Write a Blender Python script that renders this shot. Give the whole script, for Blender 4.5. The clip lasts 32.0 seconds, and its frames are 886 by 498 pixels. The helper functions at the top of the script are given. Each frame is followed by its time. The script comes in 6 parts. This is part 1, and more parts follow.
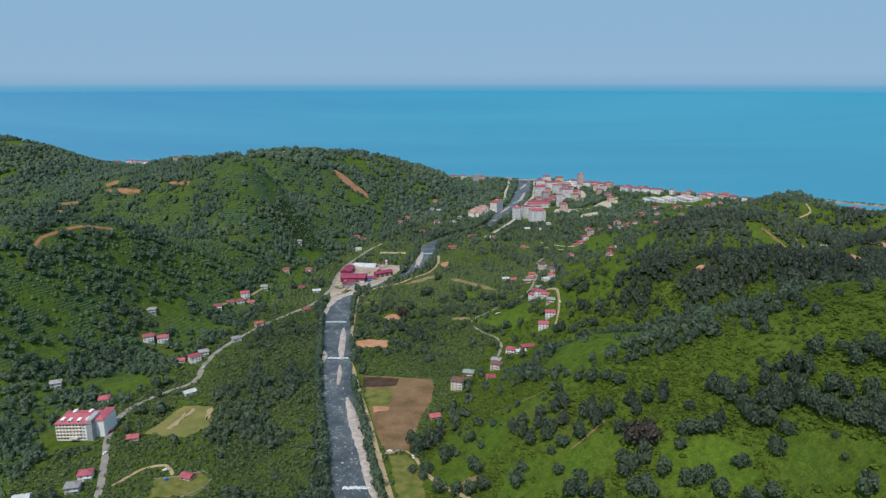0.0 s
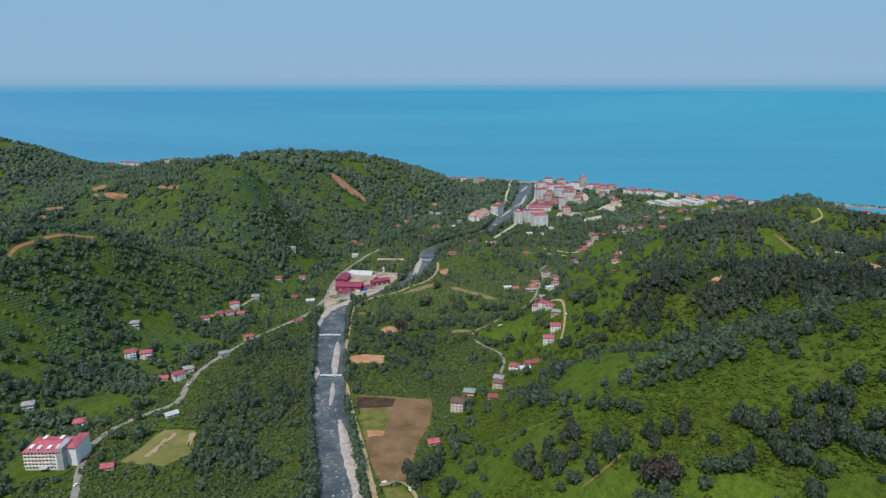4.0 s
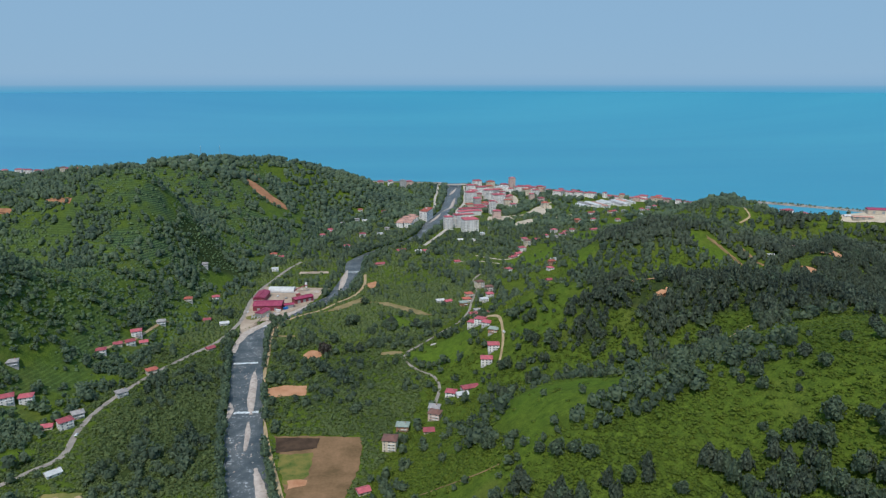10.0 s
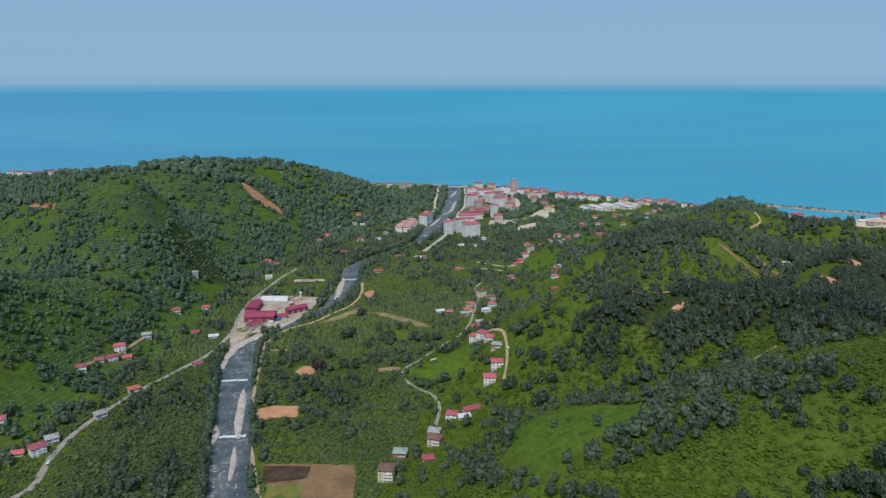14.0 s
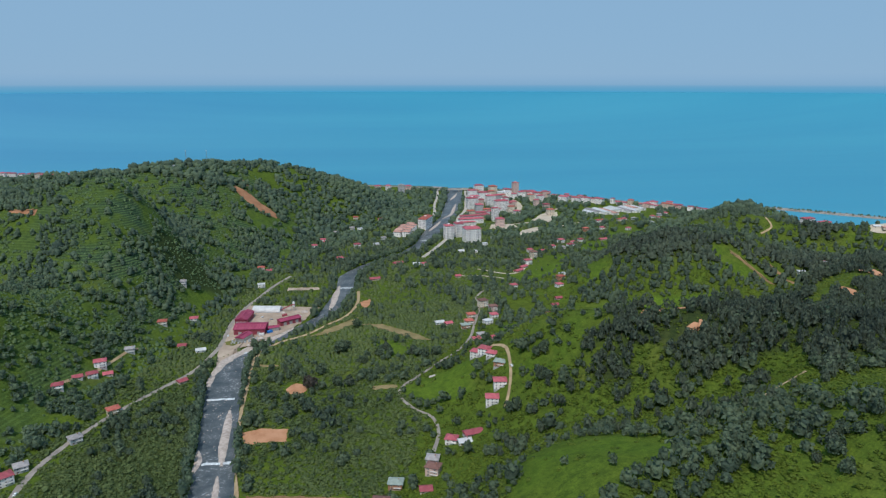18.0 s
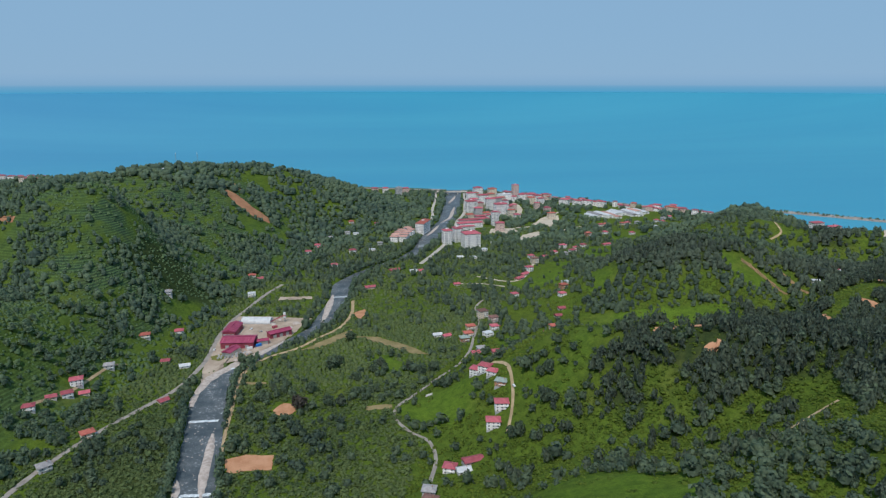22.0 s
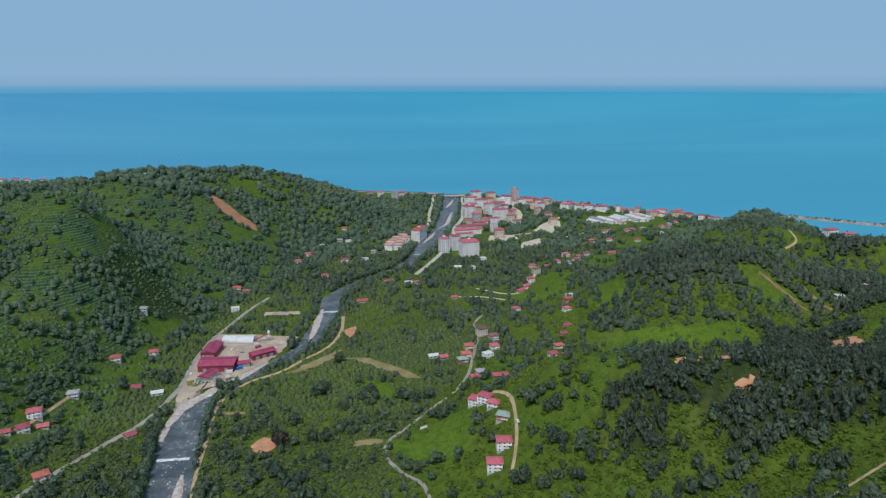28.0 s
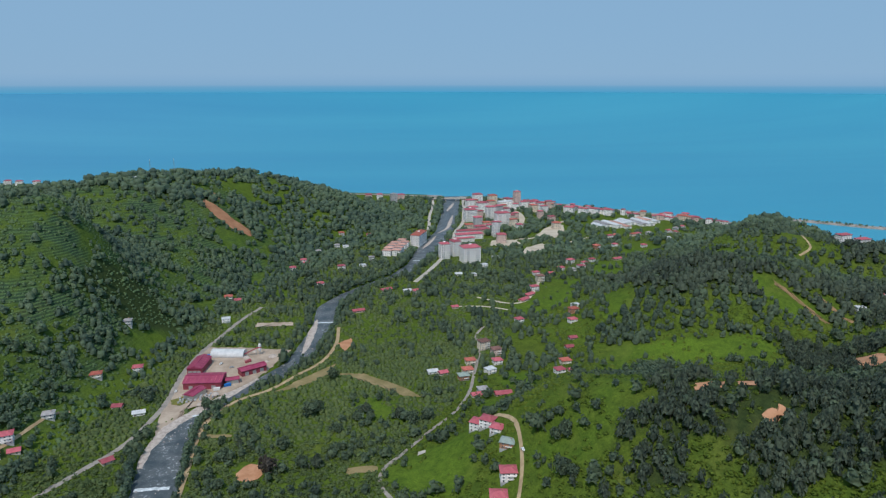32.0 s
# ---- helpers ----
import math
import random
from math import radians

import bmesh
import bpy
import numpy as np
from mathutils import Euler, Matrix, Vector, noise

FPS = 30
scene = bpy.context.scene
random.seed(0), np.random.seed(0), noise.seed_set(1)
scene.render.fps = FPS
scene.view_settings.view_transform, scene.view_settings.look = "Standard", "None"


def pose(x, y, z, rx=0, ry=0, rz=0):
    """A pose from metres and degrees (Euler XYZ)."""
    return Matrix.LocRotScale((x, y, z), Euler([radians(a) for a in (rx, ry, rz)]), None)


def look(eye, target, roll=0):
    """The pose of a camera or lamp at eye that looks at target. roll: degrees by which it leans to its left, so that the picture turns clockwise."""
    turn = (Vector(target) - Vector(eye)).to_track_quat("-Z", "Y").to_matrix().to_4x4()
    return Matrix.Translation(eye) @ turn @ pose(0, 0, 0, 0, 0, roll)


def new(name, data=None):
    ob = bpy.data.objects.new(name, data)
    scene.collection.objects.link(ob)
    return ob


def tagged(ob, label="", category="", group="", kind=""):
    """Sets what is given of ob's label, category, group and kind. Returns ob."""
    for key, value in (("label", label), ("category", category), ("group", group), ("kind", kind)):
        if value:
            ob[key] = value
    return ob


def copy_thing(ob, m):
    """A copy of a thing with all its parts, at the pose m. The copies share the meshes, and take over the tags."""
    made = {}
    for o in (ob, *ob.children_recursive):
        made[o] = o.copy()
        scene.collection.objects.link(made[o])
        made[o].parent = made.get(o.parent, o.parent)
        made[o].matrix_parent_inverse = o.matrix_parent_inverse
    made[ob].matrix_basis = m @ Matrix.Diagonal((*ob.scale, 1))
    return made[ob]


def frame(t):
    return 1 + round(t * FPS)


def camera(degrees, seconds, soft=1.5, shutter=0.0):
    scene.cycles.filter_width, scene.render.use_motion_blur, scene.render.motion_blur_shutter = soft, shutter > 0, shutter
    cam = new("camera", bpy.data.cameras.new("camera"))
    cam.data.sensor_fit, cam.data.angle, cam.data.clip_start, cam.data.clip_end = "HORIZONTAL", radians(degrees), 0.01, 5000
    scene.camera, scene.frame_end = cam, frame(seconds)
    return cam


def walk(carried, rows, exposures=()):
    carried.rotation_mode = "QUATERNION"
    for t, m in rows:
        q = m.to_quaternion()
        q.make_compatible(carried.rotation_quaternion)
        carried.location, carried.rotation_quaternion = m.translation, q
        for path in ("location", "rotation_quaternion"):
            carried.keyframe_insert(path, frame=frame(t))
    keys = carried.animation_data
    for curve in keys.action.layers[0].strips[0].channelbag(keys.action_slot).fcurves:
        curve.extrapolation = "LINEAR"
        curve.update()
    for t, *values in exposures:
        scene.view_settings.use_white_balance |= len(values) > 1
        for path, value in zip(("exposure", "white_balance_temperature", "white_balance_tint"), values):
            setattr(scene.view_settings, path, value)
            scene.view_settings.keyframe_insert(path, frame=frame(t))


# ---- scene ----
cam = camera(66.4, 32.0, soft=1.3)
PITCH = 76.09
PATH = [
    (0.0, pose(0.0, 0.0, 280.0, PITCH, 0, 0)),
    (2.0, pose(0.1, 20.1, 280.2, PITCH, 0, 0)),
    (3.5, pose(0.15, 35.0, 280.35, PITCH, 0, -0.02)),
    (5.0, pose(0.3, 50.0, 280.5, PITCH, 0, -0.25)),
    (5.5, pose(0.4, 54.9, 280.55, PITCH, 0, -0.65)),
    (6.0, pose(0.5, 59.9, 280.6, PITCH, 0, -1.91)),
    (6.5, pose(0.7, 64.8, 280.65, PITCH, 0, -3.72)),
    (7.0, pose(0.9, 69.8, 280.7, PITCH, 0, -5.1)),
    (7.5, pose(1.1, 74.7, 280.75, PITCH, 0, -6.15)),
    (8.0, pose(1.3, 79.6, 280.8, PITCH, 0, -6.27)),
    (9.0, pose(1.8, 89.5, 280.9, PITCH, 0, -6.26)),
    (13.0, pose(5.4, 128.6, 281.3, PITCH, 0, -6.24)),
    (19.0, pose(12.8, 186.6, 281.9, PITCH, 0, -6.22)),
    (23.0, pose(18.0, 224.8, 282.3, PITCH, 0, -6.38)),
    (28.0, pose(24.6, 272.0, 282.8, PITCH, 0, -6.52)),
    (32.0, pose(29.9, 309.3, 283.2, PITCH, 0, -6.44)),
]
walk(cam, PATH, exposures=[(0.0, 0.0, 6500, 10), (12.0, -0.03, 6430, 10), (32.0, -0.08, 6300, 10)])

# ---- light: a high afternoon sun from behind and to one side, clear hazy sky ----
SUN_DIR = Vector((-0.24, -0.60, 1.0)).normalized()
world = bpy.data.worlds.new("sky")
scene.world = world
world.use_nodes = True
wn = world.node_tree.nodes
wl = world.node_tree.links
sky = wn.new("ShaderNodeTexSky")
sky.sky_type = "NISHITA"
sky.sun_disc = False
sky.sun_elevation = math.asin(SUN_DIR.z)
sky.sun_rotation = math.atan2(SUN_DIR.x, SUN_DIR.y)
sky.altitude = 280
sky.air_density = 1.0
sky.dust_density = 0.2
sky.ozone_density = 5.0
# summer haze evens the clear sky out to a pale blue
haze = wn.new("ShaderNodeMix")
haze.data_type = "RGBA"
haze.inputs[0].default_value = 0.95
haze.inputs[7].default_value = (3.1, 5.25, 7.6, 1)
wl.new(sky.outputs[0], haze.inputs[6])
wn["Background"].inputs[1].default_value = 0.085
wl.new(haze.outputs[2], wn["Background"].inputs[0])
sun = new("sun", bpy.data.lights.new("sun", "SUN"))
sun.data.energy, sun.data.angle, sun.data.color = 2.95, radians(0.53), (1.0, 0.945, 0.87)
sun.matrix_world = look(SUN_DIR * 900, (0, 0, 0))


# ---- materials ----
def nodes_of(name, rough=0.9, spec=0.2):
    m = bpy.data.materials.new(name)
    m.use_nodes = True
    b = m.node_tree.nodes["Principled BSDF"]
    b.inputs["Roughness"].default_value = rough
    b.inputs["Specular IOR Level"].default_value = spec
    return m, m.node_tree.nodes, m.node_tree.links, b


def add_noise(n, l, scale, detail=4.0, vec=None, rough=0.55):
    t = n.new("ShaderNodeTexNoise")
    t.inputs["Scale"].default_value, t.inputs["Detail"].default_value, t.inputs["Roughness"].default_value = scale, detail, rough
    if vec is not None:
        l.new(vec, t.inputs["Vector"])
    return t.outputs["Fac"]


def ramp(n, l, fac, stops):
    r = n.new("ShaderNodeValToRGB")
    while len(r.color_ramp.elements) < len(stops):
        r.color_ramp.elements.new(0.5)
    for e, (p, c) in zip(r.color_ramp.elements, stops):
        e.position, e.color = p, (*c, 1)
    l.new(fac, r.inputs[0])
    return r.outputs[0]


def mix(n, l, fac, a, b, kind="MIX"):
    x = n.new("ShaderNodeMix")
    x.data_type, x.blend_type = "RGBA", kind
    for s, v in ((0, fac), (6, a), (7, b)):
        if isinstance(v, (int, float)):
            x.inputs[s].default_value = v
        elif isinstance(v, tuple):
            x.inputs[s].default_value = (*v, 1)
        else:
            l.new(v, x.inputs[s])
    return x.outputs[2]


def bump(n, l, b, height, strength, dist):
    u = n.new("ShaderNodeBump")
    u.inputs["Strength"].default_value, u.inputs["Distance"].default_value = strength, dist
    l.new(height, u.inputs["Height"])
    l.new(u.outputs[0], b.inputs["Normal"])


def plain(name, c1, c2, scale=0.5, rough=0.85, spec=0.2, bumpy=0.0, per_object=0.0, metal=0.0):
    """Two tones mixed by fine and coarse noise in object space, with a little variation from object to object."""
    m, n, l, b = nodes_of(name, rough, spec)
    co = n.new("ShaderNodeTexCoord").outputs["Object"]
    f = add_noise(n, l, scale, 5, co)
    f2 = add_noise(n, l, scale * 7, 3, co)
    a = n.new("ShaderNodeMath")
    a.operation = "MULTIPLY_ADD"
    l.new(f2, a.inputs[0])
    a.inputs[1].default_value = 0.35
    l.new(f, a.inputs[2])
    col = ramp(n, l, a.outputs[0], [(0.45, c1), (0.85, c2)])
    if per_object:
        info = n.new("ShaderNodeObjectInfo")
        hv = n.new("ShaderNodeHueSaturation")
        mr = n.new("ShaderNodeMapRange")
        mr.inputs["To Min"].default_value, mr.inputs["To Max"].default_value = 1 - per_object, 1 + per_object
        l.new(info.outputs["Random"], mr.inputs[0])
        l.new(mr.outputs[0], hv.inputs["Value"])
        l.new(col, hv.inputs["Color"])
        col = hv.outputs[0]
    l.new(col, b.inputs["Base Color"])
    b.inputs["Metallic"].default_value = metal
    if bumpy:
        bump(n, l, b, f2, bumpy, 0.1)
    return m


def leaf_material(name, dark, light, spread=0.35, patch=0.012, gloss=0.25):
    """Foliage: every clump differs a little, and whole stands drift between two greens."""
    m, n, l, b = nodes_of(name, 0.7, gloss)
    geo = n.new("ShaderNodeNewGeometry")
    big = add_noise(n, l, patch, 3, geo.outputs["Position"])
    a = n.new("ShaderNodeMath")
    a.operation = "MULTIPLY_ADD"
    l.new(geo.outputs["Random Per Island"], a.inputs[0])
    a.inputs[1].default_value = spread
    l.new(big, a.inputs[2])
    col = ramp(n, l, a.outputs[0], [(0.4, dark), (0.95, light)])
    # leaf tone, and shade of the gaps between sprays painted into the colour
    f = add_noise(n, l, 1.1, 4, geo.outputs["Position"], 0.7)
    gap_shade = ramp(n, l, f, [(0.34, (0.62, 0.63, 0.64)), (0.64, (1.06, 1.05, 1.0))])
    l.new(mix(n, l, 1.0, col, gap_shade, "MULTIPLY"), b.inputs["Base Color"])
    bump(n, l, b, f, 0.6, 0.5)
    # thin leaves let a part of the light through
    through_leaf, both = n.new("ShaderNodeBsdfTranslucent"), n.new("ShaderNodeMixShader")
    l.new(b.inputs["Base Color"].links[0].from_socket, through_leaf.inputs[0])
    both.inputs[0].default_value = 0.38
    l.new(b.outputs[0], both.inputs[1])
    l.new(through_leaf.outputs[0], both.inputs[2])
    l.new(both.outputs[0], n["Material Output"].inputs[0])
    return m


# woodland green made bluer and paler, with distance haze painted into the colour
M_HAZY_LEAF = leaf_material("broadleaf", (0.080, 0.130, 0.102), (0.176, 0.248, 0.142), 0.5, gloss=0.4)
M_CROWN = leaf_material("slope_tree_leaf", (0.066, 0.102, 0.080), (0.158, 0.214, 0.130), 0.6)
M_COPPER = leaf_material("copper_leaf", (0.092, 0.076, 0.070), (0.150, 0.128, 0.104))
# tea green holds the same bluish distance haze in its base colour
M_HAZY_TEA = leaf_material("hazy_tea_leaf", (0.094, 0.164, 0.084), (0.184, 0.278, 0.116), 0.4, gloss=0.4)
M_PINE = leaf_material("pine_needles", (0.052, 0.074, 0.062), (0.146, 0.186, 0.128), 0.6)
M_BUSH = leaf_material("shrub_leaf", (0.092, 0.150, 0.022), (0.184, 0.250, 0.032), 0.4)
M_HAZEL = leaf_material("orchard_leaf", (0.110, 0.162, 0.064), (0.200, 0.262, 0.094), 0.4)
M_BARK = plain("bark", (0.05, 0.035, 0.025), (0.12, 0.09, 0.065), 2.0, 0.95)

# ground: meadow, tea rows and scrub blended by the land-cover attribute
M_GROUND, gn, gl, gb = nodes_of("hillside_ground", 0.95, 0.05)
att = gn.new("ShaderNodeAttribute")
att.attribute_name = "cover"
sep = gn.new("ShaderNodeSeparateColor")
gl.new(att.outputs["Color"], sep.inputs[0])
gpos = gn.new("ShaderNodeNewGeometry").outputs["Position"]
fine = add_noise(gn, gl, 0.35, 6, gpos, 0.65)
mid = add_noise(gn, gl, 0.045, 5, gpos)
wide = add_noise(gn, gl, 0.008, 3, gpos)
scrub = mix(gn, gl, fine, ramp(gn, gl, mid, [(0.35, (0.058, 0.094, 0.018)), (0.7, (0.088, 0.138, 0.020))]), (0.120, 0.172, 0.024))
grass = mix(gn, gl, mid, ramp(gn, gl, wide, [(0.36, (0.090, 0.120, 0.020)), (0.5, (0.086, 0.154, 0.020)), (0.64, (0.124, 0.210, 0.022))]), ramp(gn, gl, fine, [(0.3, (0.070, 0.110, 0.018)), (0.75, (0.152, 0.206, 0.028))]))
# rows of tea follow the contours
sxyz = gn.new("ShaderNodeSeparateXYZ")
gl.new(gpos, sxyz.inputs[0])
wob = gn.new("ShaderNodeMath")
wob.operation = "MULTIPLY_ADD"
gl.new(mid, wob.inputs[0])
wob.inputs[1].default_value = 3.0
gl.new(sxyz.outputs[2], wob.inputs[2])
row = gn.new("ShaderNodeMath")
row.operation = "MULTIPLY"
gl.new(wob.outputs[0], row.inputs[0])
row.inputs[1].default_value = 2.6
sn = gn.new("ShaderNodeMath")
sn.operation = "SINE"
gl.new(row.outputs[0], sn.inputs[0])
tea = ramp(gn, gl, sn.outputs[0], [(0.10, (0.042, 0.074, 0.040)), (0.60, (0.094, 0.156, 0.068))])
gcol = mix(gn, gl, sep.outputs[0], scrub, grass)
broken = ramp(gn, gl, add_noise(gn, gl, 0.03, 5, gpos, 0.6), [(0.40, (0.15, 0.15, 0.15)), (0.56, (1, 1, 1))])
gcol = mix(gn, gl, mix(gn, gl, 1.0, sep.outputs[1], broken, "MULTIPLY"), gcol, tea)
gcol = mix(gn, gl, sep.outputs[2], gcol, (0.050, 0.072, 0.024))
tuft = add_noise(gn, gl, 0.9, 5, gpos, 0.7)
gcol = mix(gn, gl, 1.0, gcol, ramp(gn, gl, tuft, [(0.34, (0.62, 0.64, 0.7)), (0.62, (1.1, 1.08, 1.0))]), "MULTIPLY")
clump = add_noise(gn, gl, 0.16, 4, gpos, 0.6)
gcol = mix(gn, gl, 1.0, gcol, ramp(gn, gl, clump, [(0.36, (0.72, 0.76, 0.82)), (0.58, (1.05, 1.04, 1.0))]), "MULTIPLY")
worn = add_noise(gn, gl, 0.02, 5, gpos, 0.6)
gcol = mix(gn, gl, ramp(gn, gl, worn, [(0.58, (0, 0, 0)), (0.72, (0.26, 0.26, 0.26))]), gcol, (0.16, 0.15, 0.045))
gl.new(gcol, gb.inputs["Base Color"])
bump(gn, gl, gb, fine, 0.9, 1.2)

M_ASPHALT = plain("worn_asphalt", (0.22, 0.19, 0.168), (0.35, 0.31, 0.272), 0.15, 0.9)
M_DIRT = plain("dirt_track", (0.30, 0.21, 0.12), (0.48, 0.36, 0.22), 0.12, 0.95)
M_CONC = plain("concrete_road", (0.36, 0.32, 0.28), (0.52, 0.47, 0.42), 0.1, 0.9)
M_GRAVEL = plain("river_gravel", (0.31, 0.255, 0.225), (0.56, 0.475, 0.42), 0.3, 0.95, bumpy=0.8)
M_SAND = plain("sandy_lot", (0.40, 0.33, 0.25), (0.58, 0.50, 0.40), 0.06, 0.95)
M_YARD = plain("gravel_yard", (0.30, 0.222, 0.165), (0.48, 0.378, 0.295), 0.08, 0.95)
M_CLAY = plain("bare_red_earth", (0.25, 0.115, 0.06), (0.40, 0.20, 0.11), 0.08, 0.95, bumpy=0.5)
M_ORANGE = plain("bare_orange_earth", (0.40, 0.185, 0.095), (0.54, 0.285, 0.165), 0.1, 0.95)
M_BROWN = plain("mown_brown_field", (0.135, 0.085, 0.040), (0.27, 0.158, 0.085), 0.07, 0.95, bumpy=0.6)
M_SOIL = plain("dark_ploughed_soil", (0.045, 0.028, 0.018), (0.09, 0.055, 0.035), 0.15, 0.95)
M_SCAR = plain("eroded_brown_earth", (0.16, 0.12, 0.05), (0.30, 0.19, 0.10), 0.1, 0.95, bumpy=0.5)
M_CRIMSON = plain("crimson_sheet_wall", (0.20, 0.035, 0.055), (0.30, 0.07, 0.09), 0.2, 0.6)
M_HAY = plain("dry_grass", (0.13, 0.145, 0.035), (0.26, 0.215, 0.075), 0.06, 0.95)
M_DRY = plain("dry_tan_grass", (0.17, 0.14, 0.055), (0.30, 0.225, 0.115), 0.08, 0.95)
M_WEED = plain("rough_grass", (0.070, 0.110, 0.022), (0.215, 0.180, 0.050), 0.16, 0.95, bumpy=0.6)

M_SEA, n, l, b = nodes_of("sea_water", 0.55, 0.3)
gp = n.new("ShaderNodeNewGeometry").outputs["Position"]
mp = n.new("ShaderNodeMapping")
mp.inputs["Scale"].default_value = (0.25, 1.6, 1.0)
l.new(gp, mp.inputs[0])
s1 = add_noise(n, l, 0.0012, 4, mp.outputs[0])
sea_mid = ramp(n, l, s1, [(0.3, (0.034, 0.248, 0.382)), (0.7, (0.050, 0.292, 0.412))])
sx = n.new("ShaderNodeSeparateXYZ")
l.new(gp, sx.inputs[0])
sm = n.new("ShaderNodeMapRange")
sm.inputs["From Min"].default_value, sm.inputs["From Max"].default_value = -2600, 300
l.new(sx.outputs[0], sm.inputs[0])
sea_west = ramp(n, l, s1, [(0.3, (0.066, 0.248, 0.410)), (0.7, (0.082, 0.284, 0.438))])
l.new(mix(n, l, sm.outputs[0], sea_west, sea_mid), b.inputs["Base Color"])
s2 = add_noise(n, l, 0.08, 4, gp)
bump(n, l, b, s2, 0.15, 1.0)

M_RIVER, n, l, b = nodes_of("river_water", 0.45, 0.2)
gp = n.new("ShaderNodeNewGeometry").outputs["Position"]
r1 = add_noise(n, l, 0.07, 5, gp, 0.6)
r2 = add_noise(n, l, 0.42, 6, gp, 0.75)
wat = ramp(n, l, r1, [(0.35, (0.052, 0.068, 0.078)), (0.65, (0.125, 0.134, 0.140))])
foam = ramp(n, l, r2, [(0.555, (0, 0, 0)), (0.65, (1, 1, 1))])
gate = ramp(n, l, r1, [(0.44, (0.1, 0.1, 0.1)), (0.58, (1.0, 1.0, 1.0))])
ff = mix(n, l, 1.0, foam, gate, "MULTIPLY")
l.new(mix(n, l, ff, wat, (0.55, 0.58, 0.6)), b.inputs["Base Color"])
bump(n, l, b, r2, 0.5, 0.4)
M_FOAM = plain("white_water", (0.32, 0.36, 0.38), (0.8, 0.82, 0.84), 0.6, 0.7)

M_WALL_WHITE = plain("white_render", (0.76, 0.72, 0.70), (0.88, 0.85, 0.83), 0.3, 0.85, per_object=0.10)
M_WALL_GREY = plain("grey_render", (0.34, 0.34, 0.35), (0.48, 0.48, 0.48), 0.3, 0.85, per_object=0.12)
M_WALL_CREAM = plain("cream_render", (0.58, 0.48, 0.38), (0.72, 0.62, 0.50), 0.3, 0.85, per_object=0.10)
M_WALL_PINK = plain("pink_render", (0.58, 0.42, 0.37), (0.70, 0.52, 0.46), 0.3, 0.85, per_object=0.10)
M_BRICK = plain("bare_brickwork", (0.34, 0.16, 0.10), (0.46, 0.24, 0.15), 0.6, 0.9, per_object=0.15)
M_ROOF_RED = plain("red_sheet_roof", (0.33, 0.068, 0.092), (0.46, 0.125, 0.145), 0.25, 0.6, per_object=0.25)
M_HALL_ROOF = plain("crimson_sheet_roof", (0.25, 0.032, 0.080), (0.36, 0.070, 0.125), 0.2, 0.55, per_object=0.12)
M_ROOF_TILE = plain("clay_tile_roof", (0.34, 0.085, 0.070), (0.49, 0.155, 0.115), 0.4, 0.85, per_object=0.20)
M_ROOF_PINK = plain("faded_tile_roof", (0.42, 0.22, 0.18), (0.58, 0.34, 0.28), 0.4, 0.85, per_object=0.15)
M_ROOF_BROWN = plain("brown_roof", (0.14, 0.07, 0.06), (0.22, 0.12, 0.10), 0.4, 0.8, per_object=0.2)
M_ROOF_GREY = plain("weathered_grey_roof", (0.22, 0.20, 0.20), (0.36, 0.34, 0.34), 0.4, 0.8, per_object=0.2)
M_ROOF_GREEN = plain("grey_green_roof", (0.22, 0.27, 0.24), (0.33, 0.38, 0.34), 0.4, 0.8)
M_ROOF_WHITE = plain("white_sheet_roof", (0.44, 0.44, 0.45), (0.62, 0.62, 0.62), 0.2, 0.6, per_object=0.08)
M_GLASS, n, l, b = nodes_of("window_glass", 0.12, 0.6)
b.inputs["Base Color"].default_value = (0.085, 0.10, 0.125, 1)
M_FRAME = plain("white_frame", (0.6, 0.6, 0.6), (0.75, 0.75, 0.75), 1.0, 0.5)
M_METAL = plain("galvanised_metal", (0.35, 0.36, 0.37), (0.5, 0.51, 0.52), 0.8, 0.5, metal=0.6)
M_BLUE = plain("blue_paint", (0.02, 0.14, 0.45), (0.04, 0.22, 0.60), 0.5, 0.6)
M_CARRED = plain("red_paint", (0.45, 0.02, 0.03), (0.6, 0.04, 0.05), 0.5, 0.4)
M_CARWHITE = plain("white_paint", (0.7, 0.7, 0.7), (0.82, 0.82, 0.82), 0.5, 0.35)
M_RUBBER = plain("black_rubber", (0.02, 0.02, 0.02), (0.04, 0.04, 0.04), 1.0, 0.9)
M_ROCK = plain("breakwater_rock", (0.17, 0.155, 0.14), (0.34, 0.31, 0.28), 0.2, 0.95)
M_SHINGLE = plain("shore_shingle", (0.30, 0.27, 0.235), (0.46, 0.42, 0.37), 0.15, 0.95)


# ---- lie of the land ----
LEFT_FOOT = ([-200, 300, 463, 738, 900, 1113, 1300, 1440, 1541, 1700, 1850, 2400], [-330, -300, -290, -228, -190, -150, -50, 10, 85, 145, 60, -300])
RIGHT_FOOT = ([-200, 300, 420, 520, 570, 678, 764, 1016, 1150, 1278, 1450, 1600, 2400], [-20, -15, -20, -5, 20, 54, 50, 190, 300, 430, 600, 760, 1200])
COAST = ([-3000, -1000, 166, 376, 597, 768, 860, 1000, 1200, 1600, 3000], [2700, 2350, 2015, 1931, 1754, 1602, 1430, 1380, 1300, 1150, 700])
